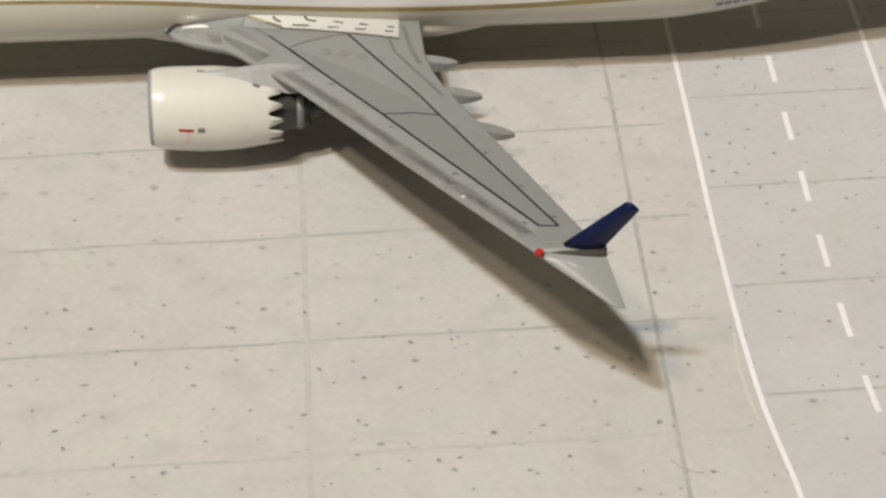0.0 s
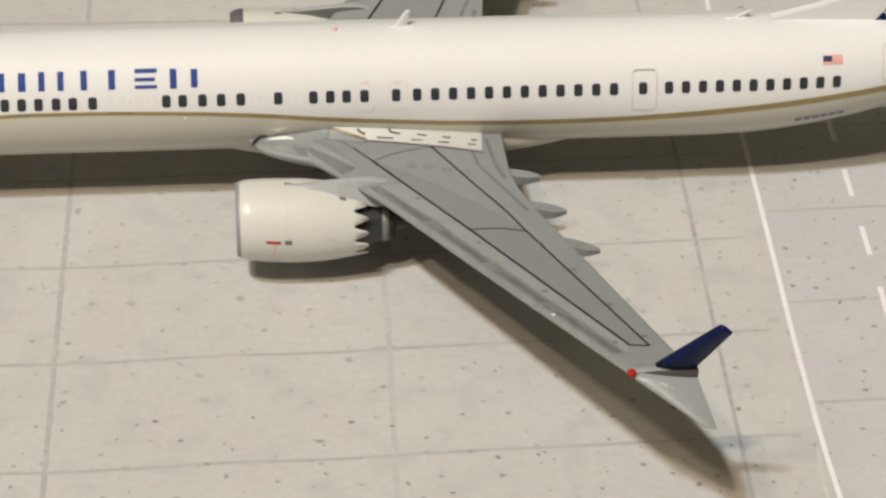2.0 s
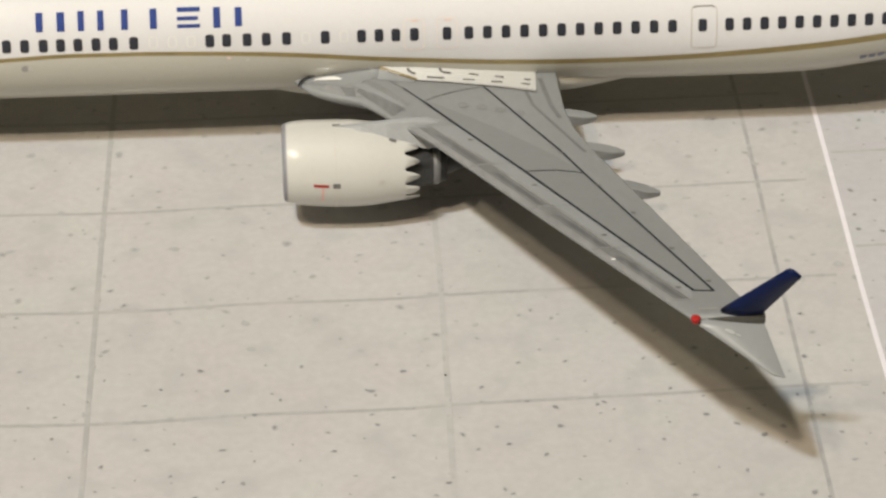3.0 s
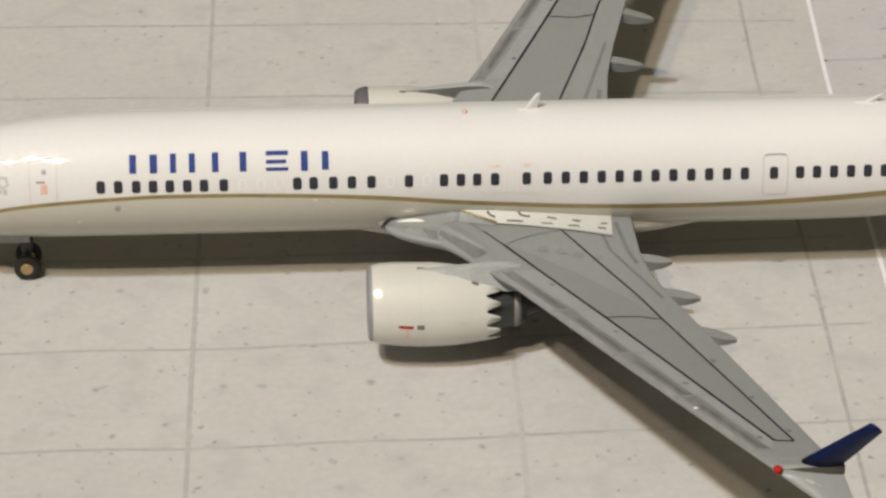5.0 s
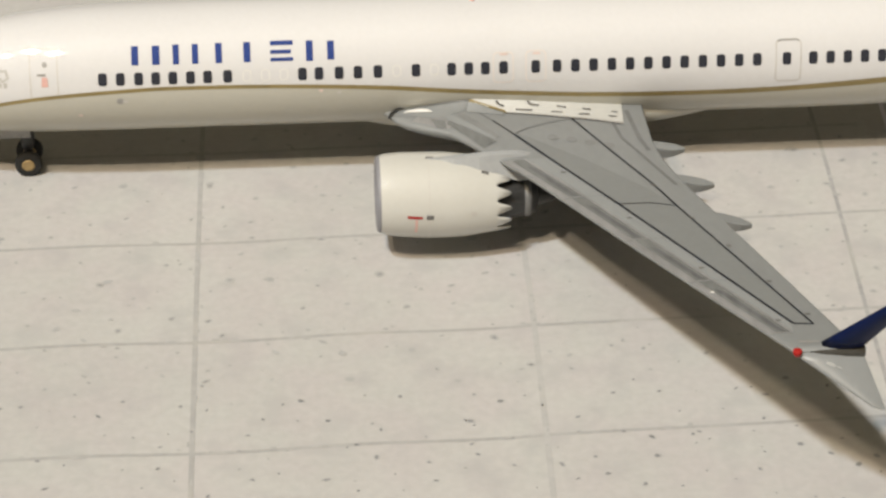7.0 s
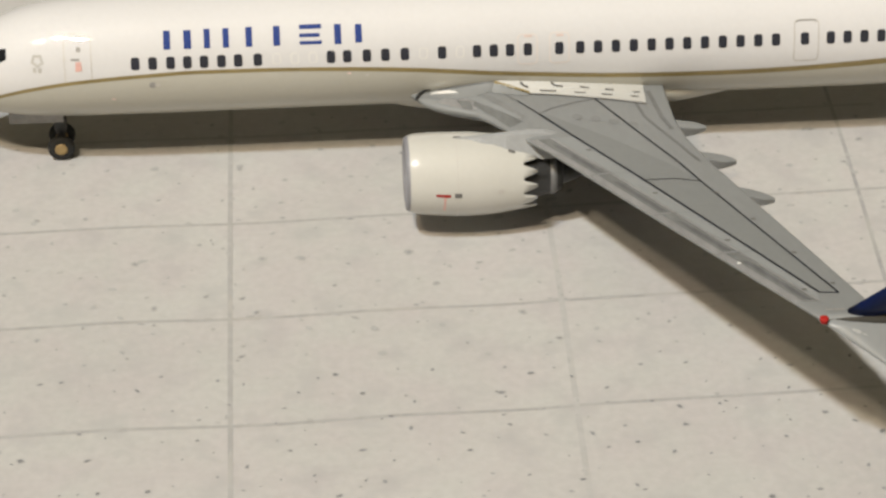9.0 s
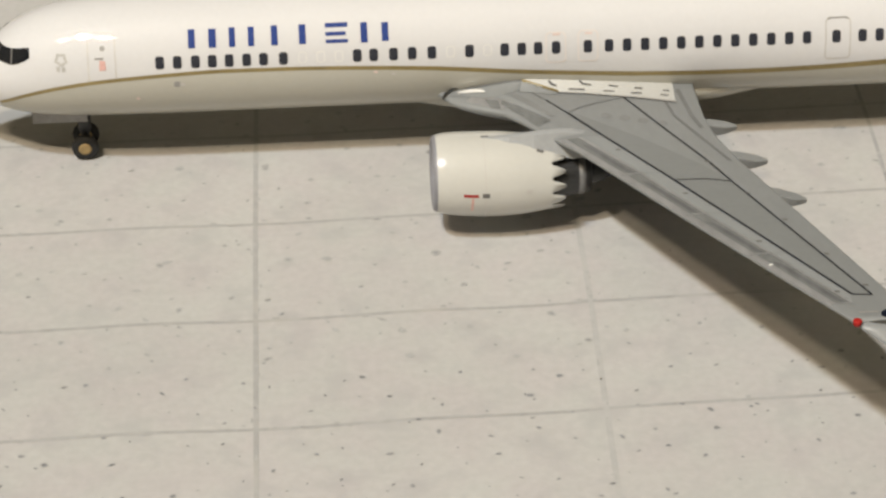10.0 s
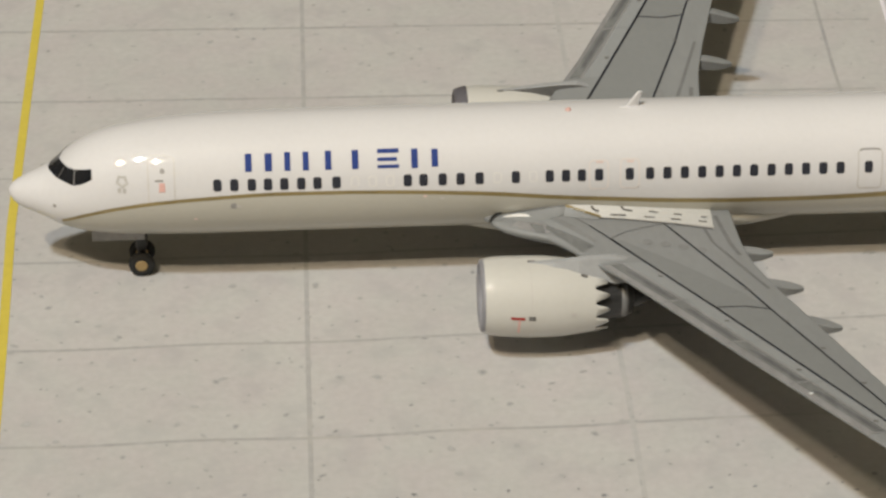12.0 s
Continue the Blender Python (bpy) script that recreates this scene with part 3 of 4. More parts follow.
def wing(side, plane):
    ys = [2.5, 3.4, 4.3, 5.0, 5.6, 6.0, 6.4, 6.8, 7.2, 7.8, 8.2, 8.5, 8.75, 9.0, 9.5, 10.1, 10.6, 11.2, 12.0, 12.6, 13.4, 14.5, 15.9] + [17 + 1.5 * k for k in range(17)] + [42.2, 43.0, 43.5]
    loops = []
    for y in ys:
        a, b = edge(LEADING, y), edge(TRAILING, y)
        loop = [(a + (b - a) * u, side * y, wing_top(a + (b - a) * u, y)) for u in WING_FOIL]
        loop += [(a + (b - a) * u, side * y, wing_bottom(a + (b - a) * u, y)) for u in WING_FOIL[:0:-1]]
        loops.append(loop)
    w = part("wing", *rings(loops), WING_GREY, plane, "grey swept wing with dark panel lines")
    # outboard panel between the spar lines
    f1 = [(51.9, 21.9), (60.6, 40.05)]
    b1 = [(55.86, 22.2), (61.87, 40.1)]
    sheet("outer_panel", *wing_band(f1, b1, side, 0.012), PANEL_GREY, w)
    inner = ([(43.4, 5.3), (45.94, 9.75), (52.0, 21.8)], [(50.4, 6.5), (54.85, 18.5), (55.8, 22.0)]) if side > 0 else None
    sheet("inner_panel", *wing_band(*inner, side, 0.012) if inner else wing_band([(45.94, 9.75), (52.0, 21.8)], [(46.6, 10.0), (50.5, 14.3), (54.2, 19.2), (55.8, 22.0)], side, 0.012), PANEL_GREY, w)
    # worn slats along the leading edge, each a stripe with a dark streak
    for y0, y1 in ((13.9, 20.4), (20.5, 27.3), (27.4, 33.7), (33.8, 41.2)):
        near = [(edge(LEADING, y) + 0.04, y) for y in (y0, (y0 + y1) / 2, y1)]
        far = [(edge(LEADING, y) + 1.6, y) for y in (y0, (y0 + y1) / 2, y1)]
        sheet("slat", *wing_band(near, far, side, 0.02, n=24, m=6), SLAT_METAL, w, "worn silver slat")
        near = [(edge(LEADING, y) + 0.52, y) for y in (y0 + 0.05, y1 - 0.1)]
        far = [(edge(LEADING, y) + 1.4, y) for y in (y0 + 0.05, y1 - 0.05)]
        sheet("slat_streak", *wing_band(near, far, side, 0.03, n=20, m=4), SLAT_SHADE, w, "grey streak on the slat")
        near = [(edge(LEADING, y) + 1.55, y) for y in (y0, y1)]
        far = [(float(np.interp(y, [p[1] for p in FRONT_LINE], [p[0] for p in FRONT_LINE])) - 0.1, y) for y in (y0, min(y1, 40.0))]
        sheet("slat_panel", *wing_band(near, far, side, 0.014, n=24, m=4), BAND_GREY, w, "paler grey band behind the slat")
        near = [(edge(LEADING, y) + 0.75, y) for y in (y0 + 1.2, y1 - 0.3)]
        far = [(edge(LEADING, y) + 1.12, y) for y in (y0 + 1.5, y1 - 0.1)]
        sheet("slat_streak", *wing_band(near, far, side, 0.04, n=20, m=4), SLAT_DARK, w, "dark streak on the slat")
    sheet("slat", *wing_band([(38.6, 6.3), (39.4, 6.9), (41.0, 8.0)], [(39.6, 5.2), (41.2, 5.9), (42.6, 7.4)], side, 0.016, n=20, m=6), SLAT_METAL, w, "worn silver slat")
    for near, far, mat, label in (
            ([(41.15, 7.35), (42.4, 9.2), (43.5, 11.45)], [(41.3, 6.8), (42.85, 8.6), (44.5, 10.75)], SLAT_SHADE, "dark stripe on the slat"),
            ([(40.6, 5.95), (42.8, 8.35), (44.45, 10.55)], [(41.3, 5.5), (43.15, 7.95), (44.5, 10.0)], BAND_GREY, "pale stripe on the slat"),
            ([(41.9, 5.8), (43.17, 8.0), (44.5, 10.2)], [(42.2, 5.3), (43.6, 7.6), (44.8, 9.95)], COVER, "faint stripe on the slat"),
            ([(40.0, 6.35), (40.35, 7.6)], [(41.0, 6.75), (41.1, 8.0)], SLAT_SHADE, "dark patch on the slat")):
        sheet("slat_stripe", *wing_band(near, far, side, 0.03, n=24, m=5), mat, w, label)
    # panel lines
    sheet("panel_line", *wing_line(FRONT_LINE[1:], 0.2, side, 0.035), LINE_INK, w)
    sheet("panel_line", *wing_line([FRONT_LINE[1], (44.5, 7.15)], 0.13, side, 0.035), LINE_INK, w)
    sheet("panel_line", *wing_line([(44.5, 7.15), FRONT_LINE[0]], 0.13, side, 0.035), SOFT_LINE, w)
    sheet("panel_line", *wing_line(BACK_LINE, 0.16, side, 0.035), LINE_INK, w)
    sheet("panel_line", *wing_line([(60.6, 40.05), (61.87, 40.1)], 0.15, side, 0.036), LINE_INK, w)
    sheet("panel_line", *wing_line([(51.9, 21.9), (54.1, 21.75), (55.86, 22.2)], 0.12, side, 0.036), LINE_INK, w)
    sheet("panel_arc", *wing_line([(45.82, 9.65), (46.9, 8.7), (48.2, 7.9), (49.4, 7.3), (50.33, 6.95)], 0.14, side, 0.036), SOFT_LINE, w)
    sheet("flap_line", *wing_line([(53.1, 5.2), (53.6, 10.3), (55.1, 14.7), (56.4, 18.6)], 0.26, side, 0.03), SOFT_LINE, w)
    sheet("flap_line", *wing_line([(54.6, 5.2), (54.9, 10.3), (55.3, 12.6)], 0.34, side, 0.03), SOFT_LINE, w)
    sheet("tip_line", *wing_line([(60.5, 42.5), (61.2, 42.55), (61.75, 42.5)], 0.2, side, 0.03), MID_GREY, w)
    for x, y in ((48.68, 16.4), (52.34, 24.1), (56.04, 31.95), (59.73, 39.6), (54.72, 18.7), (58.4, 28.6), (60.15, 34.0), (61.75, 38.7), (56.6, 24.2)):
        sheet("fuel_cap", *wing_line([(x - 0.17, y), (x + 0.17, y + 0.02)], 0.24, side, 0.04, 0.1), MARKING, w)
    for x, y in ((48.6, 10.4), (49.9, 10.8), (51.2, 11.3), (52.5, 11.8)):
        ring = [(x + 0.42 * math.cos(a), y + 0.5 * math.sin(a)) for a in (2 * math.pi * k / 14 for k in range(14))]
        v = [(px, side * py, wing_top(px, py, 0.03)) for px, py in ring]
        sheet("access_cover", v, [tuple(range(14))], COVER, w)
    # red wing tip lamp, silver chip in the edge paint
    part("wingtip_lamp", *turned([(-0.42, 0.14), (-0.32, 0.24), (-0.12, 0.29), (0.0, 0.29), (0.03, 0.25), (0.045, 0.14), (0.05, 0.02)], (60.22, side * 43.55, wing_top(60.4, 43.4) + 0.03), 18, "z"), RED, w, "round red wing tip lamp")
    sheet("chip_glint", *wing_line([(56.1, 35.35), (56.35, 35.4)], 0.2, side, 0.06, 0.1), LENS, w)
    # split winglet
    zt = wing_plane(43.2)
    part("upper_winglet", *blade(((61.82, side * 42.95, zt + 0.12), (64.22, side * 43.3, zt - 0.12)), ((65.05, side * 45.85, 17.72), (65.9, side * 46.0, 17.22)), 0.75, 0.45, (0, side * 0.9, -0.43)), BLUE, w, "deep blue upper winglet")
    part("lower_winglet", *blade(((59.9, side * 43.2, zt - 0.25), (64.3, side * 43.1, zt - 0.2)), ((64.45, side * 46.2, 10.35), (65.4, side * 46.35, 10.2)), 0.62, 0.24, (0, side * 0.62, 0.78)), WING_GREY, w, "grey lower winglet")
    # the joint's dark colour paints in the shade below the winglet
    joint = []
    for x, y0, y1, z0, z1 in ((61.0, 43.3, 43.5, zt - 0.12, zt + 0.02), (62.0, 43.0, 43.62, zt - 0.32, zt + 0.05), (63.4, 42.9, 43.66, zt - 0.5, zt + 0.06), (64.5, 42.9, 43.6, zt - 0.5, zt + 0.05)):
        joint.append([(x, side * y0, z0), (x, side * y1, z0), (x, side * (y1 + 0.02), (z0 + z1) / 2), (x, side * (y1 - 0.08), z1), (x, side * y0, z1)])
    part("winglet_joint", *rings(joint), SHADE_DARK, w, "dark fillet under the winglet", smooth=False)
    ra, rb, ta, tb = Vector((59.9, 43.2, zt - 0.25)), Vector((64.3, 43.1, zt - 0.2)), Vector((64.45, 46.2, 10.35)), Vector((65.4, 46.35, 10.2))
    # two pale patches stand for glints, painted on the lower winglet
    for s0, u0, sx, ux in ((0.27, 0.33, 0.045, 0.08), (0.33, 0.42, 0.025, 0.04)):
        glint = []
        for k in range(9):
            s1, u1 = s0 + sx * math.cos(k * 0.698) * (1 + 0.3 * math.sin(3 * k)), u0 + ux * math.sin(k * 0.698) * (1 + 0.3 * math.cos(5 * k))
            p = ra.lerp(ta, s1).lerp(rb.lerp(tb, s1), u1)
            t1 = (0.62 + (0.24 - 0.62) * s1) * foil(u1) + 0.05
            glint.append((p.x, side * (p.y + 0.62 * t1), p.z + 0.78 * t1))
        sheet("chip_glint", glint, [tuple(range(9))], GLINT, w)
    for tx, ty, tz in ((58.15, 10.95, 6.72), (59.38, 16.9, 7.5), (60.98, 23.25, 8.3)):
        part("flap_fairing", *pod_under_wing(tx, ty, tz, side), WING_GREY, w, "grey canoe-shaped flap fairing", smooth=False)
    return w


def engine(side, plane):
    y, z = side * 12.85, 4.85
    c = (0, y, z)
    n, phase = 112, 0.035
    # cowl: a turned skin whose rear rim is cut into chevrons
    outer = [(35.92, 2.80), (36.2, 2.89), (36.6, 2.97), (37.5, 3.05), (39.0, 3.1), (40.5, 3.1), (42.0, 2.98), (43.2, 2.77), (44.1, 2.59)]
    def drop(x):
        return 0.2 * min(max((39.5 - x) / 3.5, 0), 1) - 0.26 * min(max((x - 40) / 5, 0), 1) ** 1.3

    def hoop(x, r):
        return [(x, y - side * r * math.cos(a), z + drop(x) + r * math.sin(a)) for a in (2 * math.pi * k / n + phase for k in range(n))]
    loops = [hoop(x, r) for x, r in outer]
    tooth = [0.0, 0.2, 0.62, 0.98, 1.12, 0.98, 0.62, 0.2]
    for back, r0 in ((44.15, 2.58), (44.1, 2.46)):
        loop = []
        for k in range(n):
            q, a = tooth[k % 8], 2 * math.pi * k / n + phase
            loop.append((back + q, y - side * (r0 - 0.17 * q) * math.cos(a), z + drop(44.6) + (r0 - 0.17 * q) * math.sin(a)))
        loops.append(loop)
    loops += [hoop(42.5, 2.45), hoop(41.5, 2.2)]
    cowl = part("engine_cowl", *rings(loops, False), CREAM, plane, "white engine cowl with a toothed rear rim")
    lip = [(38.2, 1.9), (36.6, 2.02), (35.95, 2.12), (35.75, 2.28), (35.63, 2.5), (35.68, 2.66), (35.8, 2.745), (35.92, 2.807), (36.0, 2.77)]
    c = (0, y, z + 0.2)
    # the starboard lip is coloured darker and reaches further aft
    if side > 0:
        lip[-1:] = [(36.2, 2.9), (36.62, 2.985), (36.7, 2.94)]
    part("inlet_lip", *rings(rings_of(lip, c, n), False), LIP_DARK if side > 0 else LIP_METAL, cowl, "darker broad metal inlet lip" if side > 0 else "dull grey metal inlet lip")
    part("fan", *turned([(37.6, 1.93), (37.5, 1.2), (37.2, 0.55), (36.9, 0.06)], c, 40), EXHAUST, cowl, "dark fan and spinner")
    c = (0, y, z - 0.22)
    part("core_nozzle", *turned([(41.8, 2.3), (43.5, 1.98), (45.2, 1.72), (46.4, 1.5), (47.2, 1.32), (47.25, 1.1), (46.4, 1.0)], c, 40), EXHAUST, cowl, "dark metal core nozzle")
    part("nozzle_band", *turned([(46.25, 1.50), (46.27, 1.60), (46.75, 1.52), (46.77, 1.40)], c, 40), NOZZLE_BAND, cowl, "paler metal nozzle band")
    part("exhaust_plug", *turned([(46.0, 0.9), (47.5, 0.8), (48.6, 0.42), (49.1, 0.08)], c, 30), EXHAUST, cowl, "dark exhaust plug")
    # seam and stencils on the outer side of the cowl

    def cowl_radius(x):
        return eased([p[0] for p in outer], [p[1] for p in outer], x)

    def cowl_line(points, width, mat, name, lift=0.02):
        verts, faces = [], []
        for i, (x, a) in enumerate(points):
            xa, aa = points[max(i - 1, 0)]
            xb, ab = points[min(i + 1, len(points) - 1)]
            dx, ds = xb - xa, (ab - aa) * 3
            d = math.hypot(dx, ds)
            for s in (1, -1):
                px, pa = x - s * ds / d * width / 2, a + s * dx / d * width / 6
                r = cowl_radius(px) + lift
                verts.append((px, y + side * r * math.cos(pa), z + drop(px) + r * math.sin(pa)))
            if i:
                faces.append((2 * i - 2, 2 * i - 1, 2 * i + 1, 2 * i))
        sheet(name, verts, faces, mat, cowl)

    cowl_line([(39.35, -1.4 + 2.8 * k / 30) for k in range(31)], 0.07, FAINT_GREY, "cowl_seam", 0.012)
    cowl_line([(37.75, 0.03), (38.1, 0.02), (38.55, 0.02), (38.82, 0.02)], 0.21, RED, "red_stencil")
    cowl_line([(38.4, -0.03), (38.38, -0.2), (38.36, -0.46)], 0.17, ROSE, "red_stencil")
    cowl_line([(39.1, 0.03), (39.35, 0.03), (39.62, 0.03)], 0.36, MARKING, "grey_stencil")
    cowl_line([(42.3, 0.1), (42.5, 0.1), (42.7, 0.1)], 0.28, FAINT_GREY, "grey_stencil")
    cowl_line([(43.15, 1.22), (43.4, 1.2), (43.65, 1.18)], 0.3, MARKING, "grey_stencil")
    cowl_line([(39.2, 1.6), (39.45, 1.6), (39.75, 1.6)], 0.3, MARKING, "grey_stencil")
    # pylon from the cowl to the wing
    top = [(39.3, 7.98), (41.2, 8.14), (43.0, 8.3), (44.6, 8.43), (45.8, 8.42), (47.3, 8.05)]
    low = [(39.3, 7.86), (41.2, 7.72), (43.0, 7.35), (44.6, 6.8), (45.8, 6.45), (47.3, 6.6)]
    wide = [0.10, 0.30, 0.40, 0.44, 0.46, 0.44]
    loops = []
    for (xt, zt), (xl, zl), w in zip(top, low, wide):
        f = w * 2.2
        loops.append([(xt, y - side * w * 0.15, zt), (xt, y + side * w * 0.9, zt), (xt, y + side * w, zt - 0.06), (xl, y + side * f, zl), (xl, y - side * w * 0.6, zl), (xt, y - side * w * 0.3, zt - 0.06)])
    pylon = part("pylon", *rings(loops), PALE_GREY, plane, "pale grey engine pylon", smooth=False)
    # inboard pylon faces get a darker grey than the rest
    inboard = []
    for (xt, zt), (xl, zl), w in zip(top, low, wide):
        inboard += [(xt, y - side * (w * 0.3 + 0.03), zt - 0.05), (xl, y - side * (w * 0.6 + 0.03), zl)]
    sheet("pylon_side", inboard, [(2 * i, 2 * i + 1, 2 * i + 3, 2 * i + 2) for i in range(5)], PYLON_DARK, pylon, "dark inner side of the pylon")
    # keel coloured near black to put in the shade under the wing
    keel = [[(x, y - h, z0), (x, y + h, z0), (x, y + h, z1), (x, y - h, z1)] for x, h, z0, z1 in ((44.7, 0.42, 5.9, 6.75), (46.3, 0.42, 6.05, 6.7), (48.0, 0.34, 6.4, 6.95), (49.6, 0.16, 6.95, 7.3))]
    part("pylon_keel", *rings(keel), SHADE_DARK, pylon, "dark heat shield under the pylon", smooth=False)
    return cowl


def rings_of(profile, centre, n):
    cx, cy, cz = centre
    return [[(cx + a, cy + r * math.cos(2 * math.pi * k / n), cz + r * math.sin(2 * math.pi * k / n)) for k in range(n)] for a, r in profile]


def wheel(parent, x, y, r, wide):
    tyre = part("wheel", *turned([(-wide * 0.42, r * 0.3), (-wide / 2, r * 0.55), (-wide / 2, r * 0.86), (-wide * 0.36, r * 0.97), (0, r), (wide * 0.36, r * 0.97), (wide / 2, r * 0.86), (wide / 2, r * 0.55), (wide * 0.42, r * 0.3)], (x, y, r), 28, "y"), RUBBER, parent, "black rubber tyre")
    out = -1 if y < 0 else 1
    part("wheel_hub", *turned([(-wide * 0.54, r * 0.2), (-wide * 0.60, r * 0.36), (-wide * 0.5, r * 0.48), (wide * 0.5, r * 0.48), (wide * 0.60, r * 0.36), (wide * 0.54, r * 0.2)], (x, y, r), 24, "y"), HUB_TAN, parent, "tan wheel hub")


def airliner():
    plane = thing("model_airliner", "white diecast airliner with grey wings and gold stripe on the mat", "model airplane")
    xs = [0, 0.05, 0.12, 0.2, 0.3, 0.45, 0.65, 0.9, 1.2, 1.6, 2.0, 2.5, 3.0, 3.35, 3.7, 4.05, 4.4, 5.0, 5.6, 6.3, 7.0, 7.7, 8.4, 9.4, 10.5, 11.7, 13, 14.5, 16] + [18 + 2 * k for k in range(26)] + [69.5 + k for k in range(0, 37)] + [107, 108, 108.6, 109, 109.2, 109.4]
    n = 96
    loops = [[on_hull(x, 2 * math.pi * k / n) for k in range(n)] for x in xs]
    hull = part("fuselage", *rings(loops), WHITE, plane, "glossy white fuselage")

    # belly fairing round the wing root
    loops = []
    for k in range(41):
        x = 34.6 + 27.4 * k / 40
        b = eased((34.6, 39, 44, 53, 57, 60, 62), (0.0, 0.75, 1.0, 1.0, 0.86, 0.4, 0.0), x)
        loops.append([(x, (2.6 + 1.15 * b) * math.cos(a), 5.35 + (1.1 + 0.95 * b) * math.sin(a) if math.sin(a) < 0 else 5.35 + 1.7 * math.sin(a)) for a in (2 * math.pi * i / 48 for i in range(48))])
    part("belly_fairing", *rings(loops), BELLY, plane, "pale grey belly fairing between the wings")

    # cabin windows
    xs_win = [16.2, 17.49, 18.82, 20.06, 21.3, 22.59, 23.83, 25.29, 30.74, 31.95, 33.42, 34.8, 36.26, 39.05, 41.67, 42.93, 44.15, 45.49, 47.86, 66.5]
    xs_win += [49.44 + 1.35 * k for k in range(12)] + [68.47 + 1.29 * k for k in range(11)]
    for side in (-1, 1):
        for x in xs_win:
            drop = 0.1 * min(1, max(0, (x - 73) / 8))
            sheet("cabin_window", *hull_patch(rounded(x - 0.32, x + 0.32, 9.82 - drop, 10.72 - drop, 0.18, 3), 0.03, side, 2), INK, hull)
        for x in (26.7, 28.05, 29.4, 37.65, 40.4):
            sheet("blank_window", *hull_line(rounded(x - 0.28, x + 0.28, 9.9, 10.65, 0.16, 3), 0.07, 0.02, side, True, 0.2), BLANK, hull)
    # gold stripe along the hull
    stripe = [(4.1, 6.35), (5.9, 7.35), (8.15, 8.15), (11.6, 8.84), (16.8, 9.32), (21.1, 9.5), (25.5, 9.48), (29.8, 9.37), (36.3, 9.05), (42.9, 8.45), (47.5, 8.1), (52.0, 7.8), (57, 7.65), (61.2, 7.63), (65.4, 7.72), (69.8, 7.95), (74.1, 8.25), (78.4, 8.6), (81.9, 8.91), (85.4, 9.27), (92, 10.05), (100, 11.0)]
    dense = [(x, eased([p[0] for p in stripe], [p[1] for p in stripe], x)) for x in np.arange(4.1, 100, 0.5)]
    # paler grey underside below the stripe
    for side in (-1, 1):
        verts, faces, m = [], [], 24
        path = [(x, z) for x, z in dense if x <= 98]
        for x, z in path:
            a = hull_angle(x, z)
            verts += [on_hull(x, a + (-math.pi / 2 - a) * j / m, 0.016, side) for j in range(m + 1)]
        for i in range(len(path) - 1):
            for j in range(m):
                k = i * (m + 1) + j
                faces.append((k, k + 1, k + m + 2, k + m + 1))
        part("underside_paint", verts, faces, BELLY, hull, "pale warm grey underside paint")
    for side in (-1, 1):
        sheet("gold_stripe", *hull_line(dense, lambda t: 0.29 + 0.24 * min(1, max(0, (t - 0.25) / 0.5)), 0.03, side), GOLD, hull, "thin gold stripe")
        # airline title, as plain bars in its blue
        for x0, x1, z0, z1 in ((18.35, 18.85, 11.2, 12.3), (19.85, 20.4, 11.2, 12.3), (21.35, 21.8, 11.2, 12.34), (22.75, 23.2, 11.2, 12.34), (24.45, 24.93, 11.2, 12.36), (26.5, 27.0, 11.2, 12.36),
                               (28.45, 30.1, 11.2, 11.42), (28.45, 29.95, 11.66, 11.88), (28.45, 30.1, 12.14, 12.38), (31.05, 31.55, 11.15, 12.34), (32.6, 33.1, 11.2, 12.3)):
            sheet("title_bar", *hull_patch([(x0, z0), (x1, z0), (x1, z1), (x0, z1)], 0.035, side, 4), BLUE_PRINT, hull, "plain blue title bar")
        # doors and exits, as printed outlines
        for x0, x1, z0, z1, w, m, name in ((65.7, 67.55, 8.5, 11.55, 0.09, FAINT_GREY, "mid_door_outline"), (10.95, 12.95, 8.85, 12.15, 0.09, DOOR_LINE, "front_door_outline"), (85.0, 86.6, 9.95, 12.4, 0.08, FAINT_GREY, "rear_door_outline"),
                                           (44.75, 46.2, 9.15, 11.3, 0.09, PINK, "exit_outline"), (47.15, 48.6, 9.15, 11.35, 0.09, PINK, "exit_outline")):
            sheet(name, *hull_line(rounded(x0, x1, z0, z1, 0.3, 4), w, 0.025, side, True, 0.25), m, hull)
        sheet("mid_door_outline", *hull_line([(65.85, 11.44), (66.05, 11.54), (67.2, 11.54), (67.4, 11.44)], 0.12, 0.035, side, False, 0.2), MID_GREY, hull)
        for x in (45.5, 47.9):
            sheet("exit_mark", *hull_patch([(x - 0.25, 11.12), (x + 0.3, 11.12), (x + 0.3, 11.24), (x - 0.25, 11.24)], 0.03, side, 2), EXIT_MARK, hull)
        sheet("door_mark", *hull_patch(rounded(11.85, 12.2, 11.1, 11.42, 0.12, 3), 0.03, side, 2), MID_GREY, hull)
        sheet("door_mark", *hull_patch([(11.45, 10.52), (12.1, 10.55), (12.1, 10.68), (11.45, 10.66)], 0.03, side, 2), MID_GREY, hull)
        sheet("door_mark", *hull_patch([(11.75, 9.75), (12.25, 9.8), (12.2, 10.45), (11.8, 10.45)], 0.03, side, 2), ROSE, hull)
        sheet("nose_badge", *hull_line([(8.95 + 0.42 * math.sin(a) * (1 if k % 2 else 0.72), 10.45 + 0.4 * math.cos(a) * (1 if k % 2 else 0.72)) for k, a in ((k, 0.628 * k) for k in range(10))], 0.2, 0.03, side, True, 0.2), BADGE_GREY, hull)
